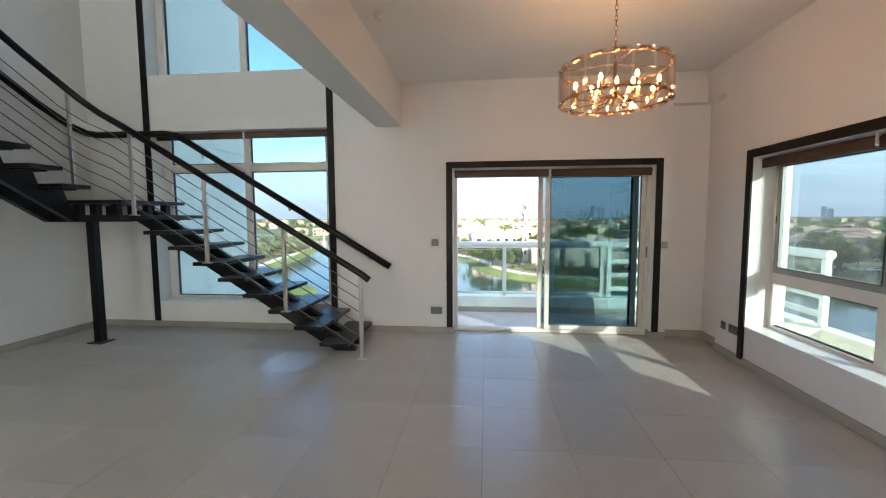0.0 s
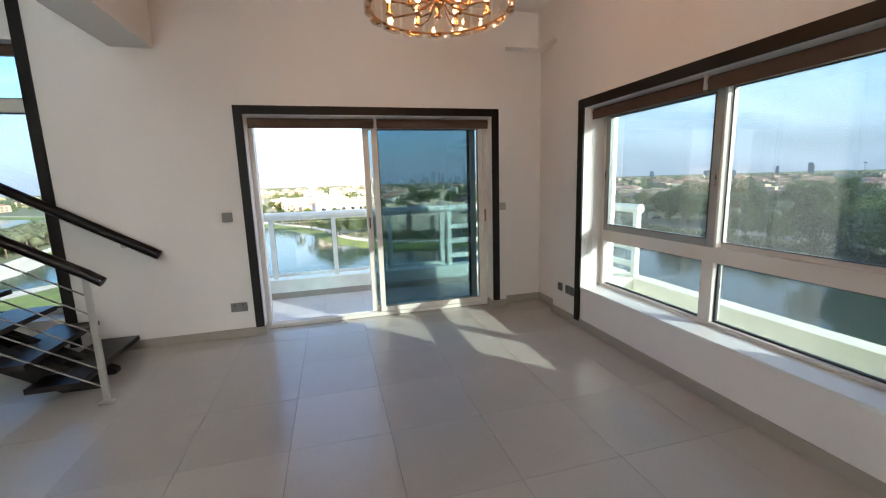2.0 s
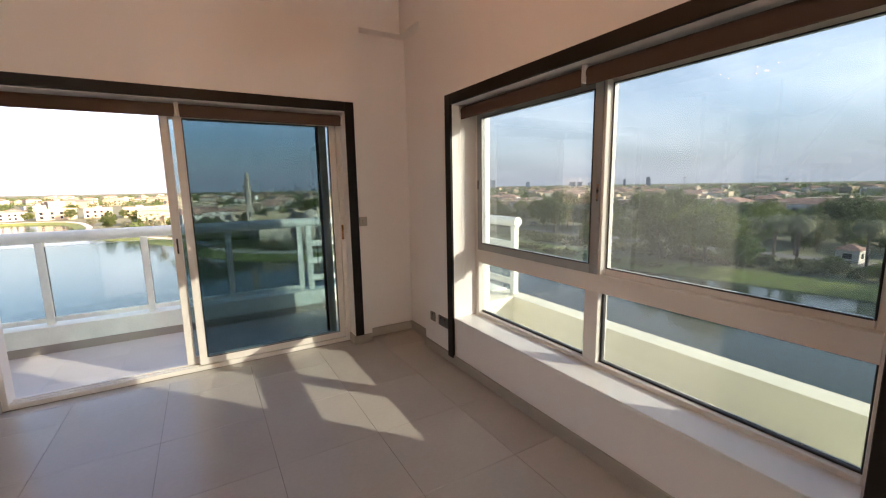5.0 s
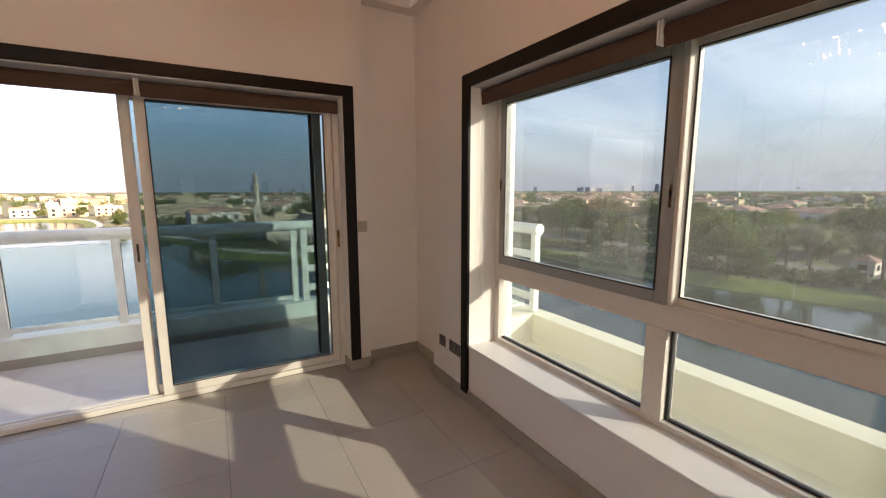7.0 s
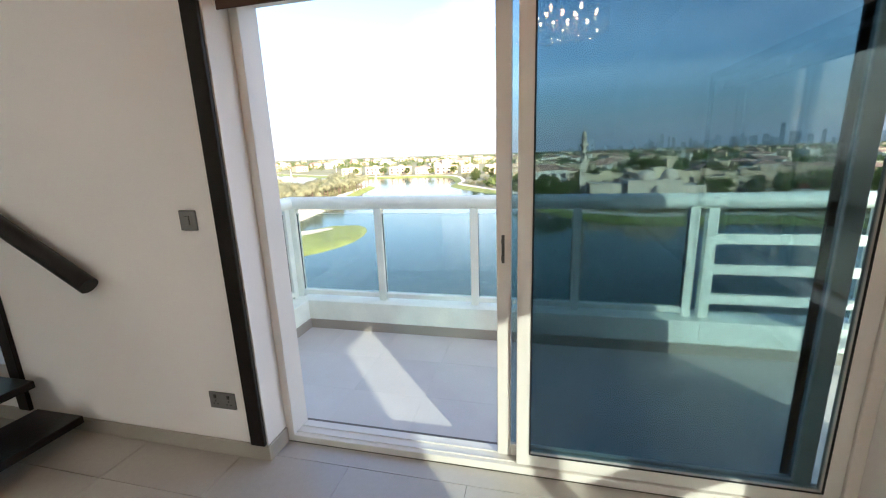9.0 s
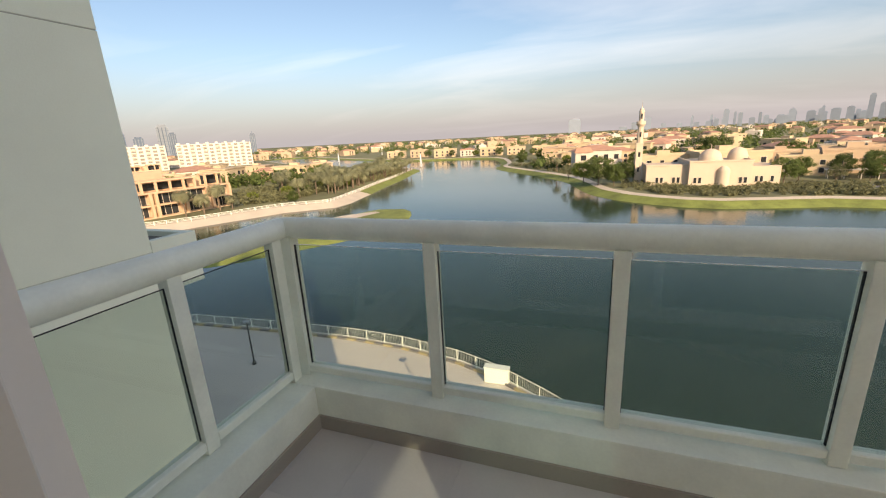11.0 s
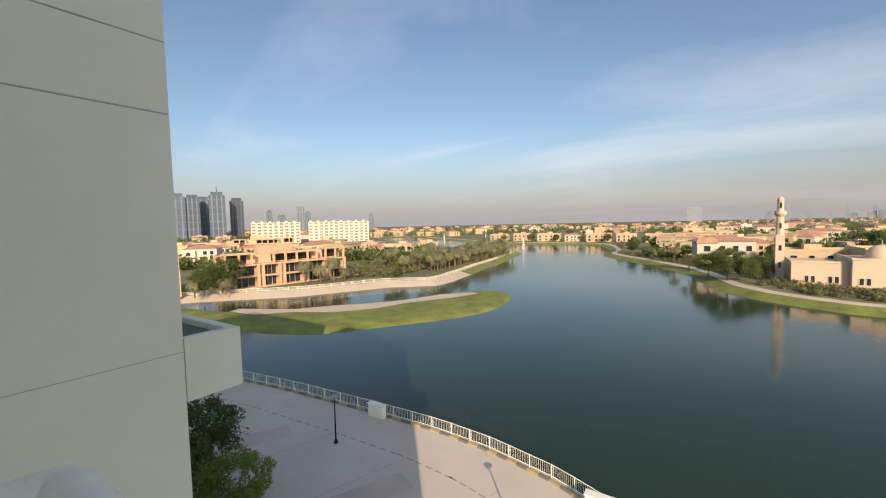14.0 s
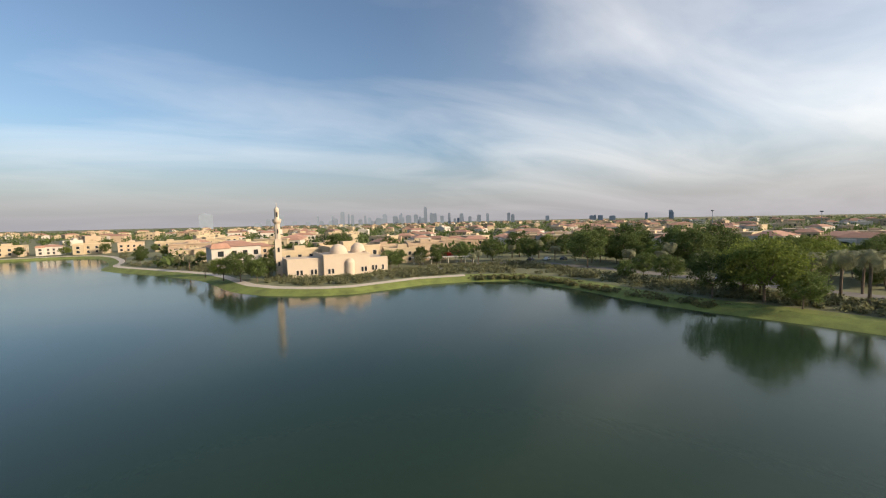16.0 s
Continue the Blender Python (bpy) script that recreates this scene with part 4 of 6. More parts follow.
# bare sand ridge along the spit, and the far path
def ribbon(name, pts, w, z, material, label, category):
    bm = bmesh.new()
    prev = None
    for i, p in enumerate(pts):
        a, b = Vector(pts[max(0, i - 1)]), Vector(pts[min(len(pts) - 1, i + 1)])
        t = (b - a).normalized()
        k = w * (0.35 + 0.65 * math.sin(math.pi * (i + 0.5) / len(pts))) * (1 + 0.4 * math.sin(2.3 * i))
        n = Vector((t.y, -t.x)) * k
        cur = (bm.verts.new((p[0] - n.x, p[1] - n.y, z)), bm.verts.new((p[0] + n.x, p[1] + n.y, z)))
        if prev:
            bm.faces.new((prev[0], prev[1], cur[1], cur[0]))
        prev = cur
    structure(name, bm, material, label, category)


ribbon("sand_ridge", [(-98, 62), (-90, 64), (-84, 69), (-77, 75), (-71, 82), (-67, 91), (-62, 102), (-57, 110)], 3.4, WZ + 0.64, M_SAND, "bare sandy ridge along the spit", "sand")


# ---------------------------------------------------------------- plants
def leaf_mat(name, color, rand=0.45):
    m = bpy.data.materials.new(name)
    m.use_nodes = True
    n, l = m.node_tree.nodes, m.node_tree.links
    b = n["Principled BSDF"]
    b.inputs["Roughness"].default_value = 0.7
    b.inputs["Specular IOR Level"].default_value = 0.25
    g = n.new("ShaderNodeNewGeometry")
    oi = n.new("ShaderNodeObjectInfo")
    a = n.new("ShaderNodeMath"); a.operation = "ADD"
    l.new(g.outputs["Random Per Island"], a.inputs[0]); l.new(oi.outputs["Random"], a.inputs[1])
    r = n.new("ShaderNodeMapRange"); r.inputs[2].default_value = 2.0; r.inputs[3].default_value, r.inputs[4].default_value = 1 - rand, 1 + rand
    l.new(a.outputs[0], r.inputs[0])
    v = n.new("ShaderNodeVectorMath"); v.operation = "SCALE"; v.inputs[0].default_value = color
    l.new(r.outputs[0], v.inputs["Scale"]); l.new(v.outputs[0], b.inputs["Base Color"])
    tl = n.new("ShaderNodeBsdfTranslucent")
    l.new(v.outputs[0], tl.inputs[0])
    mx = n.new("ShaderNodeMixShader"); mx.inputs[0].default_value = 0.42
    l.new(b.outputs[0], mx.inputs[1]); l.new(tl.outputs[0], mx.inputs[2])
    l.new(mx.outputs[0], n["Material Output"].inputs["Surface"])
    return m


M_LEAF = leaf_mat("leaf_green", (0.118, 0.160, 0.050))
M_LEAF2 = leaf_mat("leaf_bright", (0.190, 0.235, 0.050))
M_LEAF3 = leaf_mat("leaf_grey_green", (0.195, 0.200, 0.105))
M_FROND = leaf_mat("palm_frond", (0.30, 0.31, 0.19), 0.35)
M_BLOSSOM = leaf_mat("red_blossom", (0.34, 0.045, 0.030), 0.4)
M_BARK = mat("bark", (0.16, 0.12, 0.085), 0.95, 0.25, 6, 0.5, 30)
M_REED = leaf_mat("reed", (0.24, 0.235, 0.10), 0.4)


def quads_mesh(name, quads, material):
    """One mesh of many loose quads (n, 4, 3)."""
    q = np.asarray(quads, float).reshape(-1, 3)
    me = bpy.data.meshes.new(name)
    f = np.arange(len(q)).reshape(-1, 4)
    me.from_pydata(q.tolist(), [], f.tolist())
    me.materials.append(material)
    return me


def leaf_cloud(rng, centres, radii, per, size):
    """Quads scattered through the shells of many small clumps."""
    out = []
    for c, r in zip(centres, radii):
        d = rng.normal(size=(per, 3))
        d /= np.linalg.norm(d, axis=1)[:, None]
        p = c + d * (r * rng.uniform(0.55, 1.05, (per, 1))) * np.array([1, 1, 0.8])
        u = rng.normal(size=(per, 3)); u /= np.linalg.norm(u, axis=1)[:, None]
        w = np.cross(u, d + 0.4 * rng.normal(size=(per, 3))); w /= np.linalg.norm(w, axis=1)[:, None] + 1e-6
        s = size * rng.uniform(0.6, 1.3, (per, 1))
        u, w = u * s, w * s * 0.6
        out.append(np.stack([p - u, p - w * 0.9, p + u, p + w * 0.9], 1))
    return np.concatenate(out)


def tree_model(seed, height, spread, material, label, clumps=90, per=80, size=0.165):
    rng = np.random.default_rng(seed)
    t = thing("tree", label, "tree", "lakeside trees")
    bm = bmesh.new()
    th = height * 0.28
    tips = []
    rod(bm, (0, 0, 0), (0.1 * rng.normal(), 0.1 * rng.normal(), th), height * 0.022, 8, height * 0.014)
    for k in range(6):
        a = 2 * math.pi * k / 6 + rng.uniform(-0.4, 0.4)
        e = (math.cos(a) * spread * 0.55, math.sin(a) * spread * 0.55, th + height * rng.uniform(0.16, 0.42))
        rod(bm, (0, 0, th * rng.uniform(0.8, 1.0)), e, height * 0.011, 6, height * 0.004)
        tips.append(e)
    part("trunk", bm, M_BARK, t, "brown bark trunk with limbs")
    c = rng.normal(size=(clumps, 3))
    c /= np.linalg.norm(c, axis=1)[:, None]
    c *= rng.uniform(0.35, 1.0, (clumps, 1)) ** 0.6
    c = c * np.array([spread, spread, height * 0.37]) + np.array([0, 0, height * 0.60])
    c[:, :2] *= (1.12 - 0.35 * (c[:, 2:] / height - 0.4))
    r = rng.uniform(0.16, 0.34, clumps) * spread
    me = quads_mesh("crown", leaf_cloud(rng, c, r, per, size * height / 8), material)
    ob = new("crown", me)
    ob.parent = t
    return t


def palm_model(seed, height, label, fronds=40):
    rng = np.random.default_rng(seed)
    t = thing("palm_tree", label, "palm tree", "date palms")
    bm = bmesh.new()
    sweep(bm, [(0, 0, 0), (0.05, 0.03, height * 0.35), (0.12, 0.02, height * 0.7), (0.14, 0.0, height)], 0.20, 9)
    part("trunk", bm, M_BARK, t, "rough brown palm trunk")
    quads = []
    for k in range(fronds):
        a = 2.4 * k + rng.uniform(-0.2, 0.2)
        lift = rng.uniform(-0.25, 1.15)
        L = rng.uniform(2.5, 3.4)
        d = np.array([math.cos(a), math.sin(a), 0.0])
        pts, p, ang = [], np.array([0.14, 0, height]), lift
        n = 9
        for i in range(n + 1):
            pts.append(p.copy())
            p = p + (d * math.cos(ang) + np.array([0, 0, math.sin(ang)])) * L / n
            ang -= 0.20 + 0.03 * i
        side = np.array([-d[1], d[0], 0])
        for i in range(1, n):
            f = (pts[i + 1] - pts[i])
            wl_ = 0.50 * math.sin(math.pi * (i + 0.6) / (n + 1)) + 0.12
            for sgn in (-1, 1):
                for h in (0.0, 0.5):
                    b0 = pts[i] + f * h
                    tip = b0 + side * sgn * wl_ + f * 0.8 + np.array([0, 0, -0.12 - 0.1 * rng.random()])
                    wv = f * 0.16
                    quads.append([b0 - wv, b0 + wv, tip + wv * 0.3, tip - wv * 0.3])
        for i in range(n):
            wv = side * 0.025
            quads.append([pts[i] - wv, pts[i] + wv, pts[i + 1] + wv, pts[i + 1] - wv])
    ob = new("crown", quads_mesh("crown", quads, M_FROND))
    ob.parent = t
    return t


def place(model, x, y, z, s=1.0, rot=0.0, label=""):
    """Set a copy of a model; the models themselves are the first ones placed."""
    m = Matrix.LocRotScale((x, y, z), Euler((0, 0, rot)), None)
    if not model.get("used"):
        model["used"] = 1
        model.matrix_basis = m @ Matrix.Scale(s, 4)
        return model
    ob = copy_thing(model, m)
    ob.scale = (s, s, s)
    if label:
        ob["label"] = label
    return ob


rt = random.Random(5)
TREES = [tree_model(11, 8.0, 3.4, M_LEAF, "dark green broadleaf tree with dense crown"),
         tree_model(12, 9.0, 4.2, M_LEAF, "spreading dark green broadleaf tree", 84),
         tree_model(13, 7.0, 3.0, M_LEAF3, "grey-green tree with open crown", 48, 56),
         tree_model(14, 8.0, 4.0, M_LEAF2, "bright green leafy tree", 90, 80)]
PALMS = [palm_model(21, 5.2, "date palm with grey-green arching fronds"), palm_model(22, 6.6, "tall date palm with arching fronds"), palm_model(23, 3.6, "short date palm with drooping fronds", 40)]

# trees round the east shore, along the park
for x, y, s, k in ((101, 53, 1.8, 3), (107, 60, 1.6, 3), (98, 62, 1.25, 1), (-48, 372, 0.8, 0), (-78, 376, 0.9, 1), (-100, 378, 0.8, 3), (-125, 384, 0.9, 0), (-150, 386, 0.9, 1), (-182, 392, 0.9, 0), (100, 46, 0.9, 1), (110, 80, 0.95, 1), (104, 90, 0.8, 0), (115, 92, 0.9, 1), (121, 120, 1.6, 1), (132, 128, 1.8, 1), (140, 116, 1.6, 0), (150, 122, 1.9, 1), (158, 108, 1.9, 0), (148, 97, 1.7, 1), (165, 96, 1.8, 1), (118, 150, 1.3, 0), (105, 160, 1.2, 1), (92, 166, 1.2, 0), (84, 172, 1.0, 1), (78, 163, 0.8, 0), (128, 170, 1.5, 1), (62, 166, 0.95, 0), (56, 160, 0.9, 1), (68, 159, 0.8, 2), (74, 170, 1.0, 0), (150, 150, 1.5, 1), (170, 140, 1.6, 0), (175, 70, 1.5, 3), (150, 62, 1.4, 3), (140, 45, 1.4, 2), (165, 45, 1.6, 1), (185, 52, 1.4, 0), (150, 25, 1.3, 2), (128, 20, 1.2, 3), (120, 5, 1.2, 1), (3, 160, 1.15, 1), (8, 157, 0.95, 0), (-2, 166, 1.0, 3), (-8, 178, 0.9, 2), (12, 164, 0.9, 1), (20, 210, 1.0, 1), (52, 225, 1.6, 1), (-20, 232, 0.9, 2), (-30, 240, 0.8, 2), (-40, 262, 0.9, 0), (-12, 245, 0.8, 3), (30, 240, 1.1, 0), (80, 225, 1.2, 1), (-50, 285, 0.9, 2), (-45, 300, 1.0, 0), (-30, 290, 1.1, 3)):
    place(TREES[k], x, y, GZ - 0.1, s, rt.uniform(0, 6))
for x, y, s, k in ((130, 158, 1.0, 1), (127, 144, 1.0, 0), (134, 139, 0.95, 0), (137, 128, 1.05, 0), (129, 108, 1.05, 0), (134, 99, 1.0, 0), (138, 98.5, 1.1, 1), (127, 81, 1.1, 0), (129.5, 75, 1.05, 0), (118, 51.5, 1.15, 1), (117.3, 46, 1.25, 1), (115, 40.8, 1.3, 1), (126, 56, 1.1, 0), (129, 46, 1.15, 1), (121, 31, 1.2, 1), (116, 22, 1.2, 0), (113, 8, 1.2, 1), (145, 120, 1.0, 0), (122, 168, 0.95, 0), (113, 176, 0.9, 0), (-6, 205, 0.9, 2), (1, 200, 0.9, 0), (-15, 210, 1.0, 0), (88, 150, 0.8, 0), (96, 158, 0.8, 0), (104, 160, 0.85, 0)):
    place(PALMS[k], x, y, GZ, s * 1.15, rt.uniform(0, 6))
for k in range(64):
    x = 160 + 90 * rt.random() ** 1.2
    y = 15 + 215 * rt.random()
    place(TREES[rt.choice((0, 1, 1, 2, 3))], x, y, GZ - 0.2, rt.uniform(0.75, 1.3), rt.uniform(0, 6))
for k in range(46):
    x, y = 140 + 26 * rt.random(), 12 + 125 * rt.random()
    place(TREES[rt.choice((0, 1, 2, 3, 3))], x, y, GZ - 0.3, rt.uniform(0.55, 1.0), rt.uniform(0, 6))
for k in range(16):
    place(TREES[rt.choice((2, 3, 3))], 101 + 17 * rt.random(), -14 + 48 * rt.random(), GZ - 0.5, rt.uniform(0.28, 0.6), rt.uniform(0, 6))
for x, y, s, k in ((112, 62, 0.5, 2), (110, 44, 0.35, 2), (113, 34, 0.4, 1), (108, 26, 0.5, 3), (112, 14, 0.6, 1), (109, 2, 0.6, 3), (134, 62, 0.8, 2), (140, 58, 0.9, 1), (143, 78, 0.9, 2), (141, 90, 0.9, 1), (108, 57, 1.5, 3), (104, 48, 0.8, 3)):
    place(TREES[k], x, y, GZ - 0.3, s, rt.uniform(0, 6))
for k in range(26):
    t = rt.random()
    place(PALMS[rt.choice((0, 0, 2))], -90 - 4 * rt.random() - 17 * t, 132 + 110 * t, GZ, rt.uniform(1.0, 1.3), rt.uniform(0, 6))
# palm grove on the west point, with dense bushes before it
for k in range(84):
    t = rt.random()
    x, y = -95 - 22 * rt.random() - 8 * t, 128 + 120 * t
    place(PALMS[rt.choice((0, 0, 1, 2))], x, y, GZ, rt.uniform(1.0, 1.4), rt.uniform(0, 6))
for k in range(16):
    t = rt.random()
    place(TREES[rt.choice((0, 2, 3))], -92 - 14 * rt.random() - 7 * t, 118 + 60 * t, GZ - 0.3, rt.uniform(0.45, 0.7), rt.uniform(0, 6))
for x, y, s, k in ((-119, 69, 1.15, 0), (-122, 73, 1.2, 1), (-121, 66, 1.0, 0), (-111, 119, 0.5, 3)):
    place(TREES[k], x, y, GZ, s, rt.uniform(0, 6))
for x, y, s, k in ((-117, 70, 1.0, 2), (-112.5, 94, 1.2, 0), (-111, 99, 1.2, 2), (-110, 104, 1.25, 0), (-120, 63, 0.9, 2), (-108, 107, 0.9, 2)):
    place(PALMS[k], x, y, GZ, s * 1.1, rt.uniform(0, 6))
for x, y, s, k in ((-31.5, 23.0, 0.72, 1), (-28.5, 20.5, 0.66, 0), (-25.2, 21.8, 0.58, 3), (-19.5, 19.0, 0.55, 1), (-23, 17.5, 0.6, 0)):
    place(TREES[k], x, y, -17.2, s, rt.uniform(0, 6))


# ---------------------------------------------------------------- houses
M_TERRA = mat("terracotta_render", (0.60, 0.42, 0.28), 0.9, 0.08, 0.5, 0.1, 10)
M_PEACH = mat("peach_render", (0.51, 0.39, 0.27), 0.9, 0.08, 0.5, 0.1, 10, rand=0.10)
M_CREAMV = mat("cream_villa_render", (0.52, 0.42, 0.28), 0.9, 0.08, 0.5, 0.1, 10, rand=0.10)
M_WHITEV = mat("white_villa_render", (0.58, 0.53, 0.46), 0.9, 0.06, 0.5, 0.1, 10, rand=0.06)
M_ROOFT = mat("clay_roof", (0.42, 0.24, 0.17), 0.9, 0.2, 0.8, 0.3, 8, rand=0.15)
M_DARKWIN = mat("dark_window", (0.03, 0.035, 0.04), 0.15, 0.2, 2, 0, 1)
M_MOSQUE = mat("pale_stone_render", (0.58, 0.48, 0.37), 0.88, 0.05, 0.4, 0.08, 10)
M_TOWER = mat("tower_cladding", (0.065, 0.10, 0.155), 0.30, 0.10, 0.05, 0, 1, rand=0.25)
M_TOWERD = mat("dark_tower_cladding", (0.055, 0.07, 0.10), 0.25, 0.10, 0.05, 0, 1)
# aerial haze of the farthest towers is put into this base colour
M_TOWERF = mat("haze_toned_cladding", (0.24, 0.29, 0.36), 0.5, 0.08, 0.05, 0, 1, rand=0.12)
M_BAND = mat("tower_band", (0.17, 0.21, 0.26), 0.6, 0.1, 0.05, 0, 1)


def window_part(parent, x, y, z, w, h, axis="y"):
    """A window with its proud frame and dark pane on a wall that faces -y (or +x)."""
    bm = bmesh.new()
    if axis == "y":
        for a, b, c, d in ((x - w / 2 - 0.12, x - w / 2, z - 0.1, z + h + 0.1), (x + w / 2, x + w / 2 + 0.12, z - 0.1, z + h + 0.1), (x - w / 2, x + w / 2, z + h, z + h + 0.1), (x - w / 2, x + w / 2, z - 0.1, z)):
            bx(bm, a, b, y - 0.14, y + 0.02, c, d)
    else:
        for a, b, c, d in ((x - w / 2 - 0.12, x - w / 2, z - 0.1, z + h + 0.1), (x + w / 2, x + w / 2 + 0.12, z - 0.1, z + h + 0.1), (x - w / 2, x + w / 2, z + h, z + h + 0.1), (x - w / 2, x + w / 2, z - 0.1, z)):
            bx(bm, y - 0.02, y + 0.14, a, b, c, d)
    wobj = part("window", bm, M_WHITEV, parent)
    bm = bmesh.new()
    if axis == "y":
        bx(bm, x - w / 2, x + w / 2, y - 0.05, y - 0.005, z, z + h)
    else:
        bx(bm, y + 0.005, y + 0.05, x - w / 2, x + w / 2, z, z + h)
    part("pane", bm, M_DARKWIN, wobj)


def villa_model(seed, w, d, h, material, label, flat=True):
    """Two-storey villa, front to -y: stepped blocks, parapets or clay hips, window rows, porch."""
    r = random.Random(seed)
    v = thing("villa", label, "villa", "lakeside villas")
    bm = bmesh.new()
    bx(bm, -w / 2, w / 2, -d / 2, d / 2, 0, h)
    wing = r.uniform(0.28, 0.4) * w
    bx(bm, -w / 2, -w / 2 + wing, -d / 2 - 2.2, -d / 2, 0, h * 0.94)
    bx(bm, w / 2 - wing * 0.8, w / 2, -d / 2 - 1.4, -d / 2, 0, h * 0.52)
    bx(bm, -w * 0.12, w * 0.12, d * 0.05, d * 0.35, h, h + 1.9)
    part("wall", bm, material, v)
    if flat:
        bm = bmesh.new()
        for x0, x1, y0, y1, z in ((-w / 2 - 0.15, w / 2 + 0.15, -d / 2 - 0.15, d / 2 + 0.15, h), (-w / 2 - 0.15, -w / 2 + wing + 0.15, -d / 2 - 2.35, -d / 2 - 0.15, h * 0.94)):
            for a, b, c, e in ((x0, x1, y0, y0 + 0.3), (x0, x1, y1 - 0.3, y1), (x0, x0 + 0.3, y0 + 0.3, y1 - 0.3), (x1 - 0.3, x1, y0 + 0.3, y1 - 0.3)):
                bx(bm, a, b, c, e, z, z + 0.55)
        part("roof", bm, material, v, "flat parapet roof")
    else:
        bm = bmesh.new()
        for x0, x1, y0, y1, z in ((-w / 2 - 0.5, w / 2 + 0.5, -d / 2 - 0.5, d / 2 + 0.5, h), (-w / 2 - 0.5, -w / 2 + wing + 0.5, -d / 2 - 2.7, -d / 2 - 0.5, h * 0.94)):
            vs = bx(bm, x0, x1, y0, y1, z, z + 1.8)
            cx, cy = (x0 + x1) / 2, (y0 + y1) / 2
            inx = max(0.0, (x1 - x0) / 2 - min(x1 - x0, y1 - y0) * 0.45)
            for q in vs:
                if q.co.z > z + 1:
                    q.co.x = cx + math.copysign(inx, q.co.x - cx)
                    q.co.y = cy + (q.co.y - cy) * 0.06
        part("roof", bm, M_ROOFT, v, "clay tiled hip roof")
    for zz in (1.0, h * 0.55):
        for k in range(3):
            x = -w / 2 + wing + (w - wing) * (k + 0.5) / 3
            if not (zz < 2 and x > w / 2 - wing * 0.8):
                window_part(v, x, -d / 2, zz, 1.5, 1.7)
        window_part(v, -w / 2 + wing / 2, -d / 2 - 2.2, zz, 1.8, 1.8)
        for k in range(2):
            window_part(v, -d / 2 + d * (k + 0.6) / 2.2, w / 2, zz, 1.3, 1.6, "x")
    return v


VILLAS = [villa_model(31, 17, 12, 7.6, M_PEACH, "peach rendered two-storey villa with flat roof"),
          villa_model(32, 20, 12, 7.2, M_CREAMV, "cream rendered two-storey villa with parapet"),
          villa_model(33, 15, 11, 7.0, M_PEACH, "peach villa with clay tiled hip roof", False),
          villa_model(34, 16, 12, 7.0, M_WHITEV, "pale rendered villa with clay tiled hip roof", False)]
for x, y, k, rot, s in ((28, 197, 1, 0.1, 1.0), (48, 189, 1, 0.12, 1.15), (70, 206, 0, -0.2, 0.9), (72, 186, 1, -0.25, 0.9), (86, 191, 0, -0.3, 1.05), (2, 224, 3, 0.15, 1.3), (14, 252, 2, 0.1, 1.0), (110, 215, 0, -0.4, 1.0), (128, 235, 2, -0.4, 1.0), (-40, 388, 1, 0.05, 0.95), (-66, 398, 0, 0.05, 0.9), (-88, 392, 1, 0.1, 1.0), (-113, 399, 3, 0.1, 0.85), (-136, 398, 1, 0.1, 1.0), (-168, 408, 0, 0.15, 0.95), (-196, 412, 1, 0.2, 0.9), (-20, 372, 0, 0.0, 1.0), (-3, 340, 1, -0.1, 0.9)):
    place(VILLAS[k], x, y, GZ, s, rot)

# town spread behind, thinning to the horizon
def far_villa_model(seed, w, d, h, material, label, flat):
    r = random.Random(seed)
    v = thing("villa", label, "villa", "far villas")
    bm = bmesh.new()
    bx(bm, -w / 2, w / 2, -d / 2, d / 2, 0, h)
    bx(bm, -w / 2, -w * 0.1, -d / 2 - 2, -d / 2, 0, h * 0.9)
    bx(bm, -w * 0.1, w * 0.15, 0, d * 0.3, h, h + 1.8)
    part("wall", bm, material, v)
    bm = bmesh.new()
    vs = bx(bm, -w / 2 - 0.4, w / 2 + 0.4, -d / 2 - 0.4, d / 2 + 0.4, h, h + (0.5 if flat else 1.9))
    if not flat:
        for q in vs:
            if q.co.z > h + 1:
                q.co.x *= 0.45
                q.co.y *= 0.08
    part("roof", bm, material if flat else M_ROOFT, v, "flat roof" if flat else "clay tiled hip roof")
    for k, z in ((0.15, 0.9), (0.35, 0.9), (0.15, h * 0.55), (0.35, h * 0.55), (-0.3, h * 0.5)):
        bm = bmesh.new()
        y = -d / 2 if k > 0 else -d / 2 - 2
        bx(bm, w * k - 0.9, w * k + 0.9, y - 0.06, y + 0.02, z, z + 1.8)
        part("window", bm, M_DARKWIN, v)
    return v


FARV = [far_villa_model(41, 17, 12, 7.2, M_PEACH, "peach rendered villa in the far town", True),
        far_villa_model(42, 19, 12, 7.0, M_CREAMV, "cream rendered villa in the far town", True),
        far_villa_model(43, 15, 12, 6.6, M_PEACH, "peach villa with clay roof in the far town", False),
        far_villa_model(44, 16, 12, 6.6, M_WHITEV, "pale villa with clay roof in the far town", False)]
M_TOWN = [M_PEACH, M_CREAMV, M_WHITEV, M_ROOFT, M_DARKWIN]
town_v, town_f, town_m = [], [], []


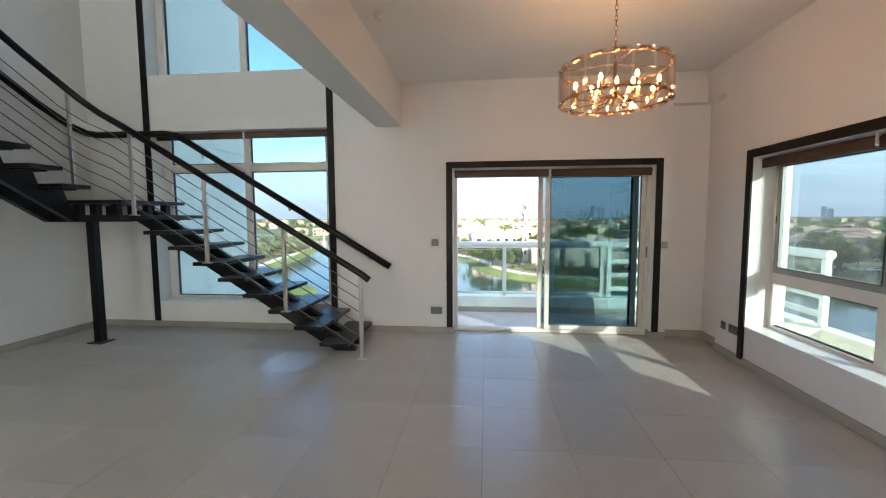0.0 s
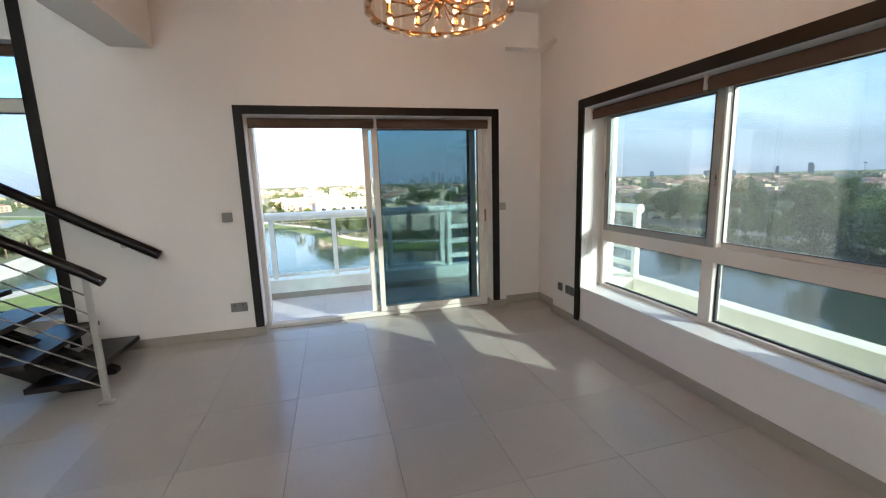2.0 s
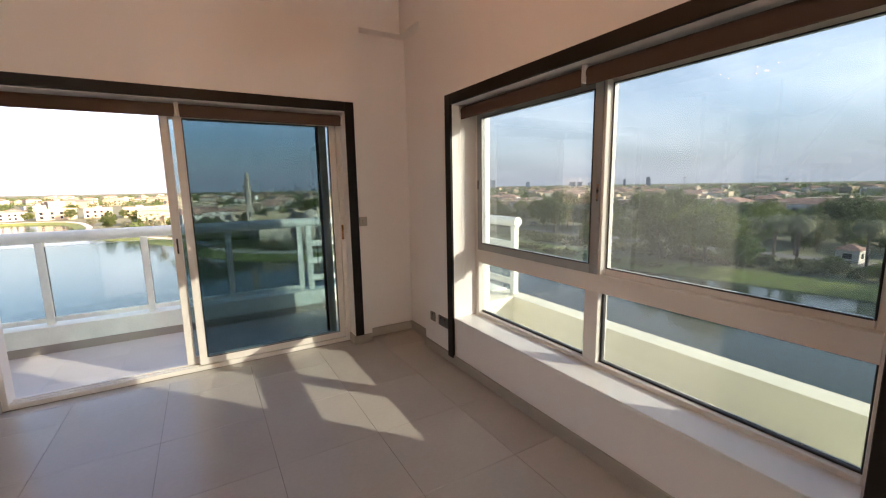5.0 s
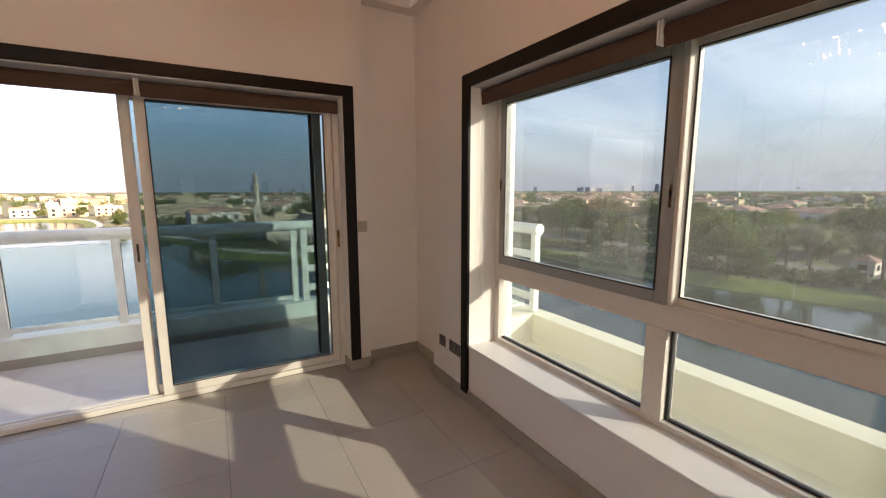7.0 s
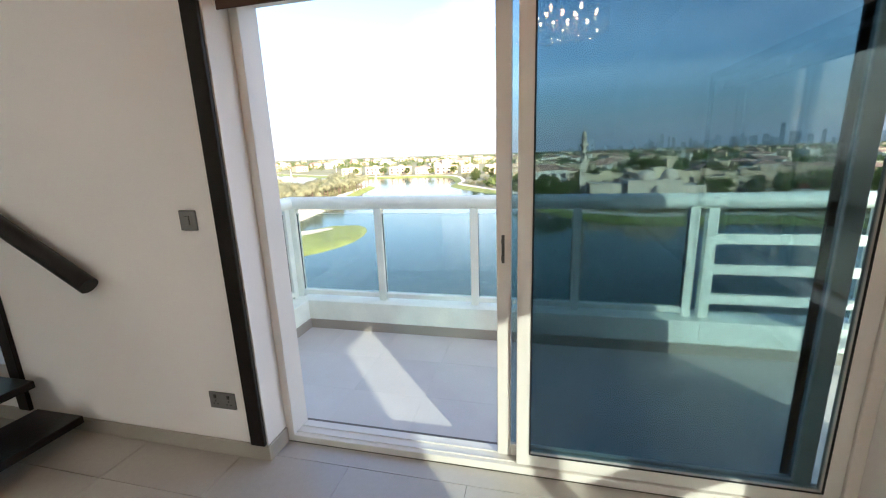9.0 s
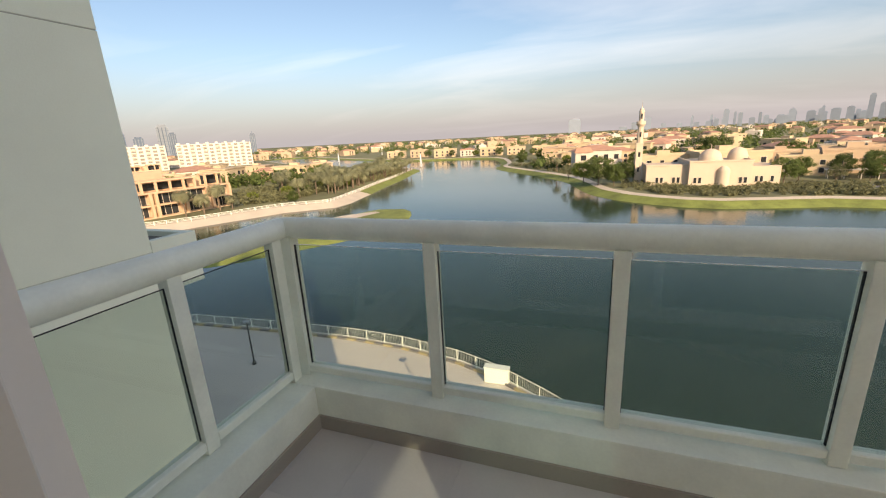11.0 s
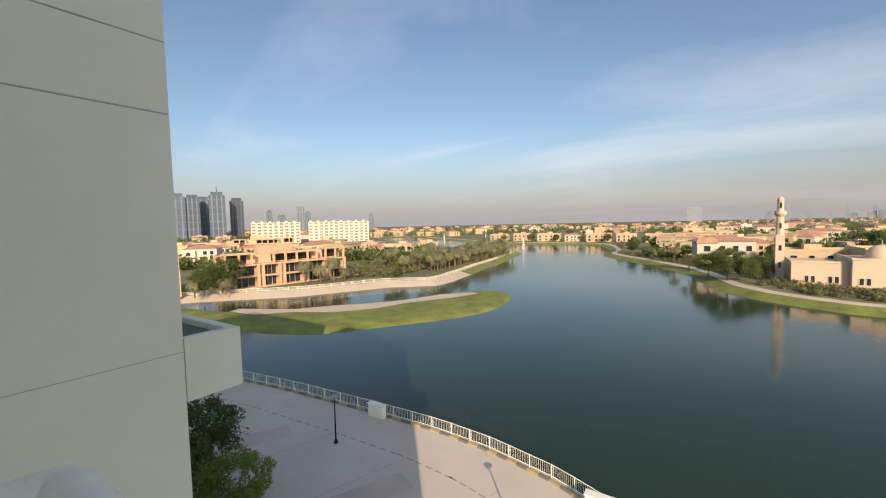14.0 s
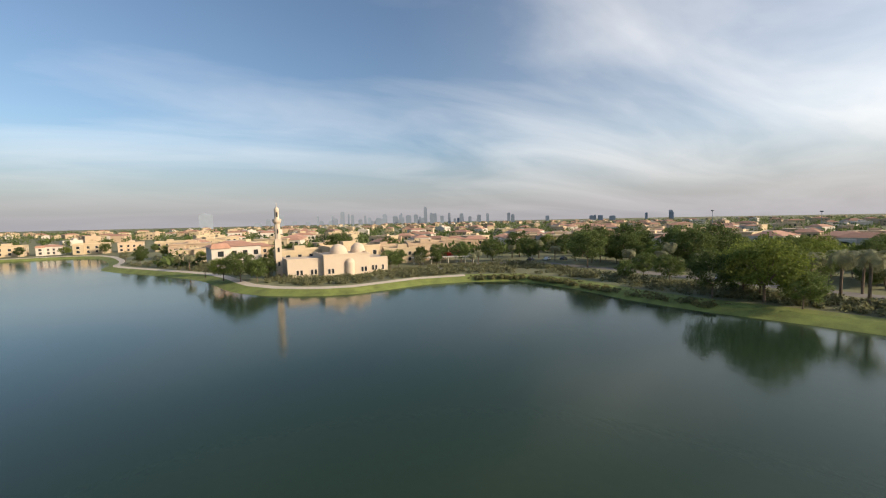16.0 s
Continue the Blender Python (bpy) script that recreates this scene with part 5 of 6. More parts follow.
def town_box(o, rot, x0, x1, y0, y1, z0, z1, m, top=1.0):
    c, s = math.cos(rot), math.sin(rot)
    n = len(town_v)
    for z in (z0, z1):
        for x, y in ((x0, y0), (x1, y0), (x1, y1), (x0, y1)):
            if z == z1:
                x, y = (x0 + x1) / 2 + (x - (x0 + x1) / 2) * top, (y0 + y1) / 2 + (y - (y0 + y1) / 2) * top
            town_v.append((o[0] + c * x - s * y, o[1] + s * x + c * y, o[2] + z))
    for q in ((3, 2, 1, 0), (4, 5, 6, 7), (0, 1, 5, 4), (1, 2, 6, 5), (2, 3, 7, 6), (3, 0, 4, 7)):
        town_f.append([n + k for k in q])
        town_m.append(m)


for k in range(620):
    az = radians(rt.uniform(-66, 80))
    d = 260 + 1700 * rt.random() ** 1.6
    x, y = d * math.sin(az), d * math.cos(az)
    if -470 < x < -40 and 225 < y < 560 and d < 640 or (abs(x + 90) < 60 and d < 420):
        continue
    s, rot = rt.uniform(0.85, 1.25), rt.choice((0, 0.3, -0.4, 1.2, -1.3)) + rt.uniform(-0.2, 0.2) - az
    if d < 560:
        place(FARV[rt.choice((0, 1, 2, 2, 3, 3) if az > 0.35 else (0, 1, 1, 3, 2))], x, y, GZ, s, rot)
    else:
        o, w, e, h, m = (x, y, GZ), rt.uniform(7, 11) * s, 6.0 * s, rt.uniform(6.2, 8.0) * s, rt.choice((0, 0, 1, 1, 2))
        town_box(o, rot, -w, w, -e, e, 0, h, m)
        town_box(o, rot, -w, -w * 0.2, -e - 2, -e, 0, h * 0.9, m)
        if rt.random() < 0.5:
            town_box(o, rot, -w - 0.5, w + 0.5, -e - 0.5, e + 0.5, h, h + 1.9, 3, 0.35)
        else:
            town_box(o, rot, -w * 0.3, w * 0.3, 0, e * 0.6, h, h + 1.8, m)
        for q in (0.1, 0.5):
            for z in (0.9, h * 0.55):
                town_box(o, rot, w * q, w * q + 2.0, -e - 0.06, -e + 0.02, z, z + 1.8, 4)
me = bpy.data.meshes.new("far_town")
me.from_pydata(town_v, [], town_f)
for m in M_TOWN:
    me.materials.append(m)
me.polygons.foreach_set("material_index", town_m)
tagged(new("far_town", me), "distant peach and cream villas of the town", "houses", kind="stuff")

# far woods: clumps between the houses
rng = np.random.default_rng(8)


def woods(name, pts, radii, per, size, material, label):
    me = quads_mesh(name, leaf_cloud(rng, np.array(pts), np.array(radii), per, size), material)
    return tagged(new(name, me), label, "trees", kind="stuff")


pts, rad = [], []
while len(pts) < 5200:
    az = rng.uniform(-1.2, 1.45)
    d = 230 + 1700 * rng.random() ** 1.6
    x, y = d * math.sin(az), d * math.cos(az)
    if (-470 < x < -40 and 225 < y < 560 and d < 640) or (-110 < x < -30 and d < 420):
        continue
    r = rng.uniform(2.2, 4.8) * (1 + d / 2500)
    pts.append((x, y, GZ + r * 0.75)); rad.append(r)
woods("far_woods", pts, rad, 26, 1.15, M_LEAF, "dark green trees scattered through the far town")
# shrubs and hedges on the east park slope
pts, rad = [], []
for k in range(900):
    t = rng.random()
    i = int(t * 15.99)
    a, b = Vector(EAST[i]), Vector(EAST[i + 1])
    p = a.lerp(b, rng.random())
    nrm = Vector((b - a)).normalized()
    w = rng.uniform(9, 24)
    p = p + Vector((-nrm.y, nrm.x)) * w * (1 if Vector((-nrm.y, nrm.x)).dot(Vector((160, 200)) - p) > 0 else -1)
    r = rng.uniform(0.5, 1.5)
    pts.append((p.x, p.y, GZ + r * 0.5)); rad.append(r)
for k in range(360):
    r = rng.uniform(0.6, 1.3)
    pts.append((rng.uniform(48, 112), 0, GZ + r * 0.5)); rad.append(r)
    x = pts[-1][0]
    pts[-1] = (x, 134 + rng.uniform(0, 22) - max(0, x - 85) * 0.4, GZ + r * 0.5)
hedge = [(104.7, 163), (104.7, 137.6), (105.4, 121.3), (104.8, 109.4), (101.6, 95.7), (105.4, 88.1), (105.2, 76.1), (107.9, 66.5), (109, 60)]
for a, b in zip(hedge, hedge[1:]):
    for k in range(16):
        f = rng.random()
        if 0.12 < f < 0.88:
            r = rng.uniform(1.2, 1.9)
            pts.append((a[0] + (b[0] - a[0]) * f + rng.uniform(-1.6, 1.6), a[1] + (b[1] - a[1]) * f, GZ + r * 0.6)); rad.append(r)
woods("hedge_shrubs", pts, rad, 44, 0.32, M_LEAF3, "low olive hedges and shrubs on the park slope")
pts, rad = [], []
for k in range(420):
    t = rng.random()
    i = 5 + int(t * 4)
    a, b = Vector(EAST[i]), Vector(EAST[i + 1])
    p = a.lerp(b, rng.random())
    pts.append((p.x + rng.uniform(1, 6), p.y + rng.uniform(-1, 5), GZ - 0.9 + rng.random() * 0.6)); rad.append(rng.uniform(0.4, 0.9))
woods("reeds", pts, rad, 50, 0.28, M_REED, "dry yellow-green reeds at the water's edge")
pts, rad = [], []
for k in range(900):
    t = rng.random()
    x, y = rng.uniform(-135, -100), 0
    y = 70 + (x + 125) * 1.1 + rng.uniform(25, 130)
    r = rng.uniform(1.2, 2.6)
    if x > -112 or y > 125:
        pts.append((x, y, GZ + r * 0.6)); rad.append(r)
woods("west_shrubs", pts, rad, 30, 0.5, M_LEAF3, "grey-green bushes under the palm grove")
pts = [(92 + rng.uniform(-6, 6), 176 + rng.uniform(-3, 3), GZ + 3 + rng.uniform(-1, 1.5)) for k in range(14)]
woods("red_bougainvillea", pts, [1.2] * 14, 60, 0.35, M_BLOSSOM, "red flowering bougainvillea hedge")

# terracotta lakeside house with open loggias; front faces +x of its own frame
house = thing("loggia_house", "terracotta three-storey lakeside house with open loggias", "house")
L, D = 42.0, 11.0
bm = bmesh.new()
bx(bm, -D, -2.2, 0, L, 0, 7.6)
bx(bm, -D, -4.5, 0, L, 7.6, 10.6)
part("wall", bm, M_TERRA, house)
bm = bmesh.new()
for z in (-0.1, 3.5, 7.2):
    bx(bm, -2.2, 0.0, 0, L, z, z + 0.45)
part("floor_slab", bm, M_TERRA, house)
bays = [0, 2.2, 9.5, 11, 16.5, 18, 25, 26.5, 33.5, 35, 41.2]
for y in bays:
    bm = bmesh.new()
    bx(bm, -1.0, 0.05, y, y + 0.8, 0, 7.2)
    part("column", bm, M_TERRA, house)
for z in (0.4, 3.95):
    for a, b in zip(bays, bays[1:]):
        if b - a > 3:
            bm = bmesh.new()
            bx(bm, -2.19, -2.12, a + 1.0, b - 0.2, z, z + 2.9)
            wobj = part("window", bm, M_DARKWIN, house, "wide dark glazed opening")
            bm = bmesh.new()
            for k in range(4):
                yy = a + 1.0 + (b - a - 1.2) * k / 3
                bx(bm, -2.12, -2.04, yy - 0.06, yy + 0.06, z, z + 2.9)
            part("window_frame", bm, M_WHITEV, wobj)
for y0, y1, z1 in ((0, 8.5, 11.3), (15, 31, 11.0), (34, 42, 11.6)):
    bm = bmesh.new()
    for k in range(int((y1 - y0) / 4) + 1):
        y = min(y0 + 4 * k, y1 - 0.6)
        bx(bm, -1.4, -0.7, y, y + 0.6, 7.65, z1 - 0.5)
    bx(bm, -4.5, -0.6, y0, y1, z1 - 0.5, z1)
    part("roof_terrace", bm, M_TERRA, house, "terracotta roof terrace frame")
    bm = bmesh.new()
    bx(bm, -4.49, -4.42, y0 + 0.8, y1 - 0.8, 7.9, z1 - 1.0)
    part("window", bm, M_DARKWIN, house, "dark terrace glazing")
for k in range(14):
    boxpart("parapet_block", (-4.9, -4.4, 0.3 + 3.0 * k, 1.8 + 3.0 * k, 10.6, 11.1), M_PEACH, house, "", 0.04)
boxpart("stair_block", (-9, -5.5, 12, 24, 10.6, 13.4), M_PEACH, house, "pale stair block on the flat roof", 0.05)
house.matrix_basis = pose(-123.0, 73.5, GZ, 0, 0, -10)
h2 = copy_thing(house, pose(-134, 21, GZ, 0, 0, -11))
h3 = copy_thing(house, pose(-285, 165, GZ, 0, 0, -25))


# white apartment blocks
M_APT = mat("white_apartment_render", (0.62, 0.58, 0.51), 0.9, 0.05, 0.3, 0.05, 5)
M_APTWIN = mat("shaded_balcony_glass", (0.20, 0.185, 0.16), 0.4, 0.3, 0.5, 0, 1)


def apartment(x, y, rot, length, floors, label):
    ap = thing("apartment_block", label, "apartment block", "white apartment blocks")
    bm = bmesh.new()
    bx(bm, 0, length, 0, 16, 0, floors * 3.6)
    for k in range(int(length / 9)):
        bx(bm, 9 * k + 1, 9 * k + 4, 2, 8, floors * 3.6, floors * 3.6 + 1.6)
    part("wall", bm, M_APT, ap)
    for f in range(floors):
        for k in range(int(length / 6)):
            bm = bmesh.new()
            bx(bm, 6 * k + 1.0, 6 * k + 4.6, -0.06, 0.02, f * 3.6 + 0.6, f * 3.6 + 2.8)
            part("window", bm, M_APTWIN, ap)
            if k % 2 == 0:
                bm = bmesh.new()
                bx(bm, 6 * k + 0.6, 6 * k + 5.0, -1.5, -0.02, f * 3.6 + 0.2, f * 3.6 + 0.45)
                bx(bm, 6 * k + 0.6, 6 * k + 5.0, -1.5, -1.38, f * 3.6 + 0.45, f * 3.6 + 1.3)
                part("balcony", bm, M_APT, ap)
    ap.matrix_basis = pose(x, y, GZ, 0, 0, rot)
    return ap


apartment(-447, 276, 56, 54, 7, "white seven-storey apartment block with balconies")
apartment(-411, 328, 48, 72, 7, "long white apartment block with stacked balconies")


# towers of the skyline
def tower(x, y, w, h, material, style, label):
    t = thing("tower", label, "tower", "skyline towers")
    bm = bmesh.new()
    bx(bm, -w / 2, w / 2, -w / 2, w / 2, 0, h * 0.93)
    bx(bm, -w * 0.36, w * 0.36, -w * 0.36, w * 0.36, h * 0.93, h)
    if style == 1:
        rod(bm, (0, 0, h), (0, 0, h * 1.14), w * 0.04, 6, w * 0.01)
    part("shaft", bm, material, t)
    for k in range(-1, 2) if math.hypot(x, y) < 2000 else ():
        bm = bmesh.new()
        bx(bm, w * 0.3 * k - w * 0.04, w * 0.3 * k + w * 0.04, -w * 0.512, w * 0.512, 0, h * 0.93)
        part("facade_rib", bm, M_BAND if material is M_TOWER else M_TOWER, t, "paler facade rib")
    for k in range(6) if math.hypot(x, y) < 2000 else ():
        bm = bmesh.new()
        bx(bm, -w * 0.507, w * 0.507, -w * 0.507, w * 0.507, h * (0.15 * k + 0.08), h * (0.15 * k + 0.088))
        part("facade_band", bm, M_BAND if material is M_TOWER else M_TOWER, t, "paler facade band")
    t.matrix_basis = pose(x, y, GZ, 0, 0, math.degrees(math.atan2(-x, y)))
    return t


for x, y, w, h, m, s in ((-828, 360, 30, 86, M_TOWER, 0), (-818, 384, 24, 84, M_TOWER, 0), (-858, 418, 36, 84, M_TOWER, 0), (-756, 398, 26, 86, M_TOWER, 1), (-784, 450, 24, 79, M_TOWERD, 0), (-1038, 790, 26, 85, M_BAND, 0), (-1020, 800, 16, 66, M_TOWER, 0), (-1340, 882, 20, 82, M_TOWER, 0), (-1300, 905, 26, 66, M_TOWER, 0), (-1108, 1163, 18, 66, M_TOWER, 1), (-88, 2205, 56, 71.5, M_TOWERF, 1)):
    tower(x, y, w, h, m, s, "blue-grey glass tower far across the lake" if m is M_TOWER else "dark glass office tower far off" if m is M_TOWERD else "pale tower far off with haze in its colour")
# far skyline: its haze comes only from the pale cladding colour
rs = random.Random(17)
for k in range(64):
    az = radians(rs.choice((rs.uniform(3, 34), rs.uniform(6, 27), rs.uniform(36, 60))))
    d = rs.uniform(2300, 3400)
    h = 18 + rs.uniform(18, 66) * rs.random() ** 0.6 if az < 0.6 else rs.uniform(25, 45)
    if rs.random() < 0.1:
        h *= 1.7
    tower(d * math.sin(az), d * math.cos(az), rs.uniform(12, 34), h, M_TOWERF, rs.randint(0, 1), "blue-grey tower on the far skyline with haze in its colour")

# ---------------------------------------------------------------- mosque
mq = thing("mosque", "pale stone mosque with two domes beside the lake", "mosque", at=(30, 156, GZ))
for dims in ((-12.5, -0.5, 0.5, 16, 0, 6.2), (-0.6, 16, -1.5, 16, 0, 7.3), (16, 24, 1, 14, 0, 5.6)):
    boxpart("wall", dims, M_MOSQUE, mq, "", 0.05)
for x0, x1, y0, z in ((-12.7, -0.5, 0.3, 6.2), (-0.8, 16.2, -1.7, 7.3)):
    for dims in ((x0, x1, y0, y0 + 0.5, z, z + 0.5), (x0, x0 + 0.5, y0 + 0.5, 16, z, z + 0.5), (x1 - 0.5, x1, y0 + 0.5, 16, z, z + 0.5)):
        boxpart("parapet", dims, M_MOSQUE, mq, "", 0.04)
for cx, cy, r, z in ((6.5, 6.5, 3.2, 7.9), (14.5, 8.5, 2.6, 8.6)):
    bm = bmesh.new()
    rod(bm, (cx, cy, 7.2), (cx, cy, z), r * 1.08, 24)
    bmesh.ops.create_uvsphere(bm, u_segments=28, v_segments=16, radius=r, matrix=Matrix.LocRotScale((cx, cy, z), None, (1, 1, 0.95)))
    rod(bm, (cx, cy, z + r * 0.9), (cx, cy, z + r + 1.0), 0.09, 6)
    part("dome", bm, M_MOSQUE, mq, "pale plastered dome", True)
bm = bmesh.new()
rod(bm, (8.6, -1.5, 0), (8.6, -1.5, 4.4), 1.7, 20)
bmesh.ops.create_uvsphere(bm, u_segments=20, v_segments=12, radius=1.7, matrix=Matrix.Translation((8.6, -1.5, 4.4)))
part("apse", bm, M_MOSQUE, mq, "rounded apse niche", True)
for x, y in ((-9.2, 0.5), (-7.9, 0.5), (-4.4, 0.5), (-3.1, 0.5), (1.2, -1.5), (2.5, -1.5), (13.2, -1.5), (14.5, -1.5), (18, 1.0), (19.3, 1.0), (22, 1.0)):
    window_part(mq, x, y, 0.9, 0.8, 1.7)
mn = thing("minaret", "slender pale stone minaret with a balcony and small dome", "minaret", at=(15.6, 163.5, GZ))
bm = bmesh.new()
bx(bm, -1.05, 1.05, -1.05, 1.05, 0, 13.2)
bx(bm, -1.2, 1.2, -1.2, 1.2, 13.2, 13.6)
part("base", bm, M_MOSQUE, mn)
bm = bmesh.new()
rod(bm, (0, 0, 13.6), (0, 0, 19.4), 0.98, 8, 0.9)
part("shaft", bm, M_MOSQUE, mn)
bm = bmesh.new()
rod(bm, (0, 0, 18.9), (0, 0, 19.7), 0.95, 16, 1.45)
rod(bm, (0, 0, 19.7), (0, 0, 20.6), 1.45, 16)
part("gallery", bm, M_MOSQUE, mn, "projecting round gallery")
bm = bmesh.new()
rod(bm, (0, 0, 20.6), (0, 0, 23.4), 0.78, 12)
bmesh.ops.create_uvsphere(bm, u_segments=16, v_segments=10, radius=0.84, matrix=Matrix.LocRotScale((0, 0, 23.6), None, (1, 1, 1.45)))
rod(bm, (0, 0, 24.8), (0, 0, 27.2), 0.09, 6, 0.03)
part("lantern", bm, M_MOSQUE, mn, "lantern with a small dome", True)
for z, s in ((4, 0.7), (9, 0.7), (15.5, 0.45), (21.4, 0.5)):
    bm = bmesh.new()
    y = -1.08 if z < 13 else -0.97 if z < 20 else -0.80
    bx(bm, -s / 2, s / 2, y, y + 0.1, z, z + 1.6)
    part("window", bm, M_DARKWIN, mn, "narrow dark opening")

# ---------------------------------------------------------------- promenade railing, kerb, lamps
M_YELLOW = mat("yellow_kerb_paint", (0.42, 0.35, 0.19), 0.8, 0.15, 4)
M_DARKPAINT = mat("black_kerb_paint", (0.17, 0.16, 0.15), 0.8, 0.15, 4)
fence = thing("railing", "white painted metal railing along the promenade edge", "railing")
dense = []
for a, b in zip(NEAR[1:], NEAR[2:-1]):
    for k in range(20):
        dense.append(Vector(a).lerp(Vector(b), k / 20))
pb, pr = bmesh.new(), bmesh.new()
bb = bmesh.new()
bx(bb, -0.035, 0.035, -0.035, 0.035, 0, 1.15)
post_me = mesh_of("post", bb, M_RAILPAINT)
last, spots = None, []
for p in dense:
    if last is None or (p - last).length >= 1.9:
        if -62 < p.x < 11:
            spots.append(p)
        last = p
kb = [bmesh.new(), bmesh.new()]
for i, (a, b) in enumerate(zip(spots, spots[1:])):
    d = (b - a)
    n = Vector((d.y, -d.x)).normalized()
    ob = piece("post", post_me, fence, (a.x + n.x * 0.3, a.y + n.y * 0.3, -17.2))
    for z in (-16.08, -16.95):
        rod(pr, (a.x + n.x * 0.3, a.y + n.y * 0.3, z), (b.x + n.x * 0.3, b.y + n.y * 0.3, z), 0.028, 6)
    for k in range(1, 12):
        q = a.lerp(b, k / 12) + n * 0.3
        bx(pb, q.x - 0.008, q.x + 0.008, q.y - 0.008, q.y + 0.008, -16.95, -16.08)
    for k in range(2):
        s, e = a.lerp(b, k / 2) + n * 0.55, a.lerp(b, (k + 1) / 2) + n * 0.55
        m = Matrix.Translation(((s.x + e.x) / 2, (s.y + e.y) / 2, -17.12)) @ Matrix.Rotation(math.atan2(d.y, d.x), 4, "Z")
        vs = bx(kb[k], -(e - s).length / 2, (e - s).length / 2, -0.13, 0.13, -0.08, 0.10)
        for q in vs:
            q.co = m @ q.co
part("rail", pr, M_RAILPAINT, fence)
tagged(part("baluster", pb, M_RAILPAINT, fence), kind="stuff")
kerb = thing("painted_kerb", "yellow and black painted kerb blocks along the promenade", "kerb")
part("yellow_block", kb[0], M_YELLOW, kerb)
part("black_block", kb[1], M_DARKPAINT, kerb)
for x, y in ((-27.3, 37.2), (-5.6, 34.6), (9.5, 23.9)):
    bx_ = thing("service_box", "white rendered service box built into the railing", "service box", "service boxes", at=(x, y, -17.2))
    boxpart("body", (-0.95, 0.95, -0.3, 0.3, 0, 1.25), M_RAILPAINT, bx_, "", 0.03)
    boxpart("cap", (-1.0, 1.0, -0.35, 0.35, 1.25, 1.33), M_RAILPAINT, bx_, "", 0.02)


def lamp_post(x, y):
    lp = thing("street_lamp", "dark metal promenade lamp post with flat head", "street lamp", "promenade lamps", at=(x, y, -17.2))
    bm = bmesh.new()
    rod(bm, (0, 0, 0.25), (0, 0, 4.0), 0.075, 10, 0.05)
    part("pole", bm, M_STAIR, lp)
    bm = bmesh.new()
    rod(bm, (0, 0, 0), (0, 0, 0.28), 0.20, 12, 0.13)
    part("base", bm, M_STAIR, lp)
    bm = bmesh.new()
    rod(bm, (0, 0, 3.98), (0, 0, 4.12), 0.12, 16, 0.36)
    rod(bm, (0, 0, 4.12), (0, 0, 4.17), 0.36, 16, 0.30)
    part("head", bm, M_ALUG, lp, "flat grey lamp head")
    return lp


lamp_post(-27.0, 31.7)
lamp_post(-7.3, 27.7)
# joint lines of the paving
bm = bmesh.new()
for k in range(7):
    s, e = Vector((-60 + 8 * k, 10)), Vector((-52 + 8 * k, 34))
    m = Matrix.Translation(((s.x + e.x) / 2, (s.y + e.y) / 2, -17.196)) @ Matrix.Rotation(math.atan2(e.y - s.y, e.x - s.x), 4, "Z")
    for q in bx(bm, -12, 12, -0.015, 0.015, -0.003, 0.004):
        q.co = m @ q.co
for a, b in zip(spots, spots[1:]):
    d = (b - a)
    n = Vector((d.y, -d.x)).normalized()
    for f in (0.2, 0.7):
        c = a.lerp(b, f) + n * 5.2
        m = Matrix.Translation((c.x, c.y, -17.196)) @ Matrix.Rotation(math.atan2(d.y, d.x), 4, "Z")
        for q in bx(bm, -0.32, 0.32, -0.07, 0.07, -0.003, 0.006):
            q.co = m @ q.co
structure("paving_joints", bm, mat("paving_joint", (0.36, 0.32, 0.275), 0.9, 0.2, 1.0), "dark drainage joints across the promenade paving", "pavement")

# pinkish bands set into the paving
M_PINK = mat("pink_paving", (0.54, 0.45, 0.405), 0.88, 0.2, 0.35, 0.1, 6)
bm = bmesh.new()
for x in (-34, -20, -7):
    s, e = Vector((x - 11.5, 3)), Vector((x + 1.5, 31 if x < -10 else 27.5))
    d = e - s
    m = Matrix.Translation(((s.x + e.x) / 2, (s.y + e.y) / 2, -17.197)) @ Matrix.Rotation(math.atan2(d.y, d.x), 4, "Z")
    for q in bx(bm, -d.length / 2, d.length / 2, -1.1, 1.1, -0.003, 0.002):
        q.co = m @ q.co
structure("paving_bands", bm, M_PINK, "faded pink bands across the promenade paving", "pavement")

# lake fountains
M_SPRAY = mat("water_spray", (0.75, 0.78, 0.80), 0.5, 0.05)
for x, y in ((-118, 290), (-205, 395), (-265, 405)):
    f = thing("fountain", "white lake fountain jet with falling spray", "fountain", "lake fountains", at=(x, y, WZ))
    q = []
    for k in range(420):
        h = 9 * rng.random() ** 0.8
        r = 0.25 + (9 - h) * 0.10 * rng.random()
        a = rng.uniform(0, 6.28)
        c = np.array([r * math.cos(a), r * math.sin(a), h])
        s = 0.09 + 0.08 * rng.random()
        q.append([c + (-s, 0, 0), c + (0, s, -s * 3), c + (s, 0, 0), c + (0, -s, s * 3)])
    ob = new("spray", quads_mesh("spray", q, M_SPRAY))
    ob.parent = f


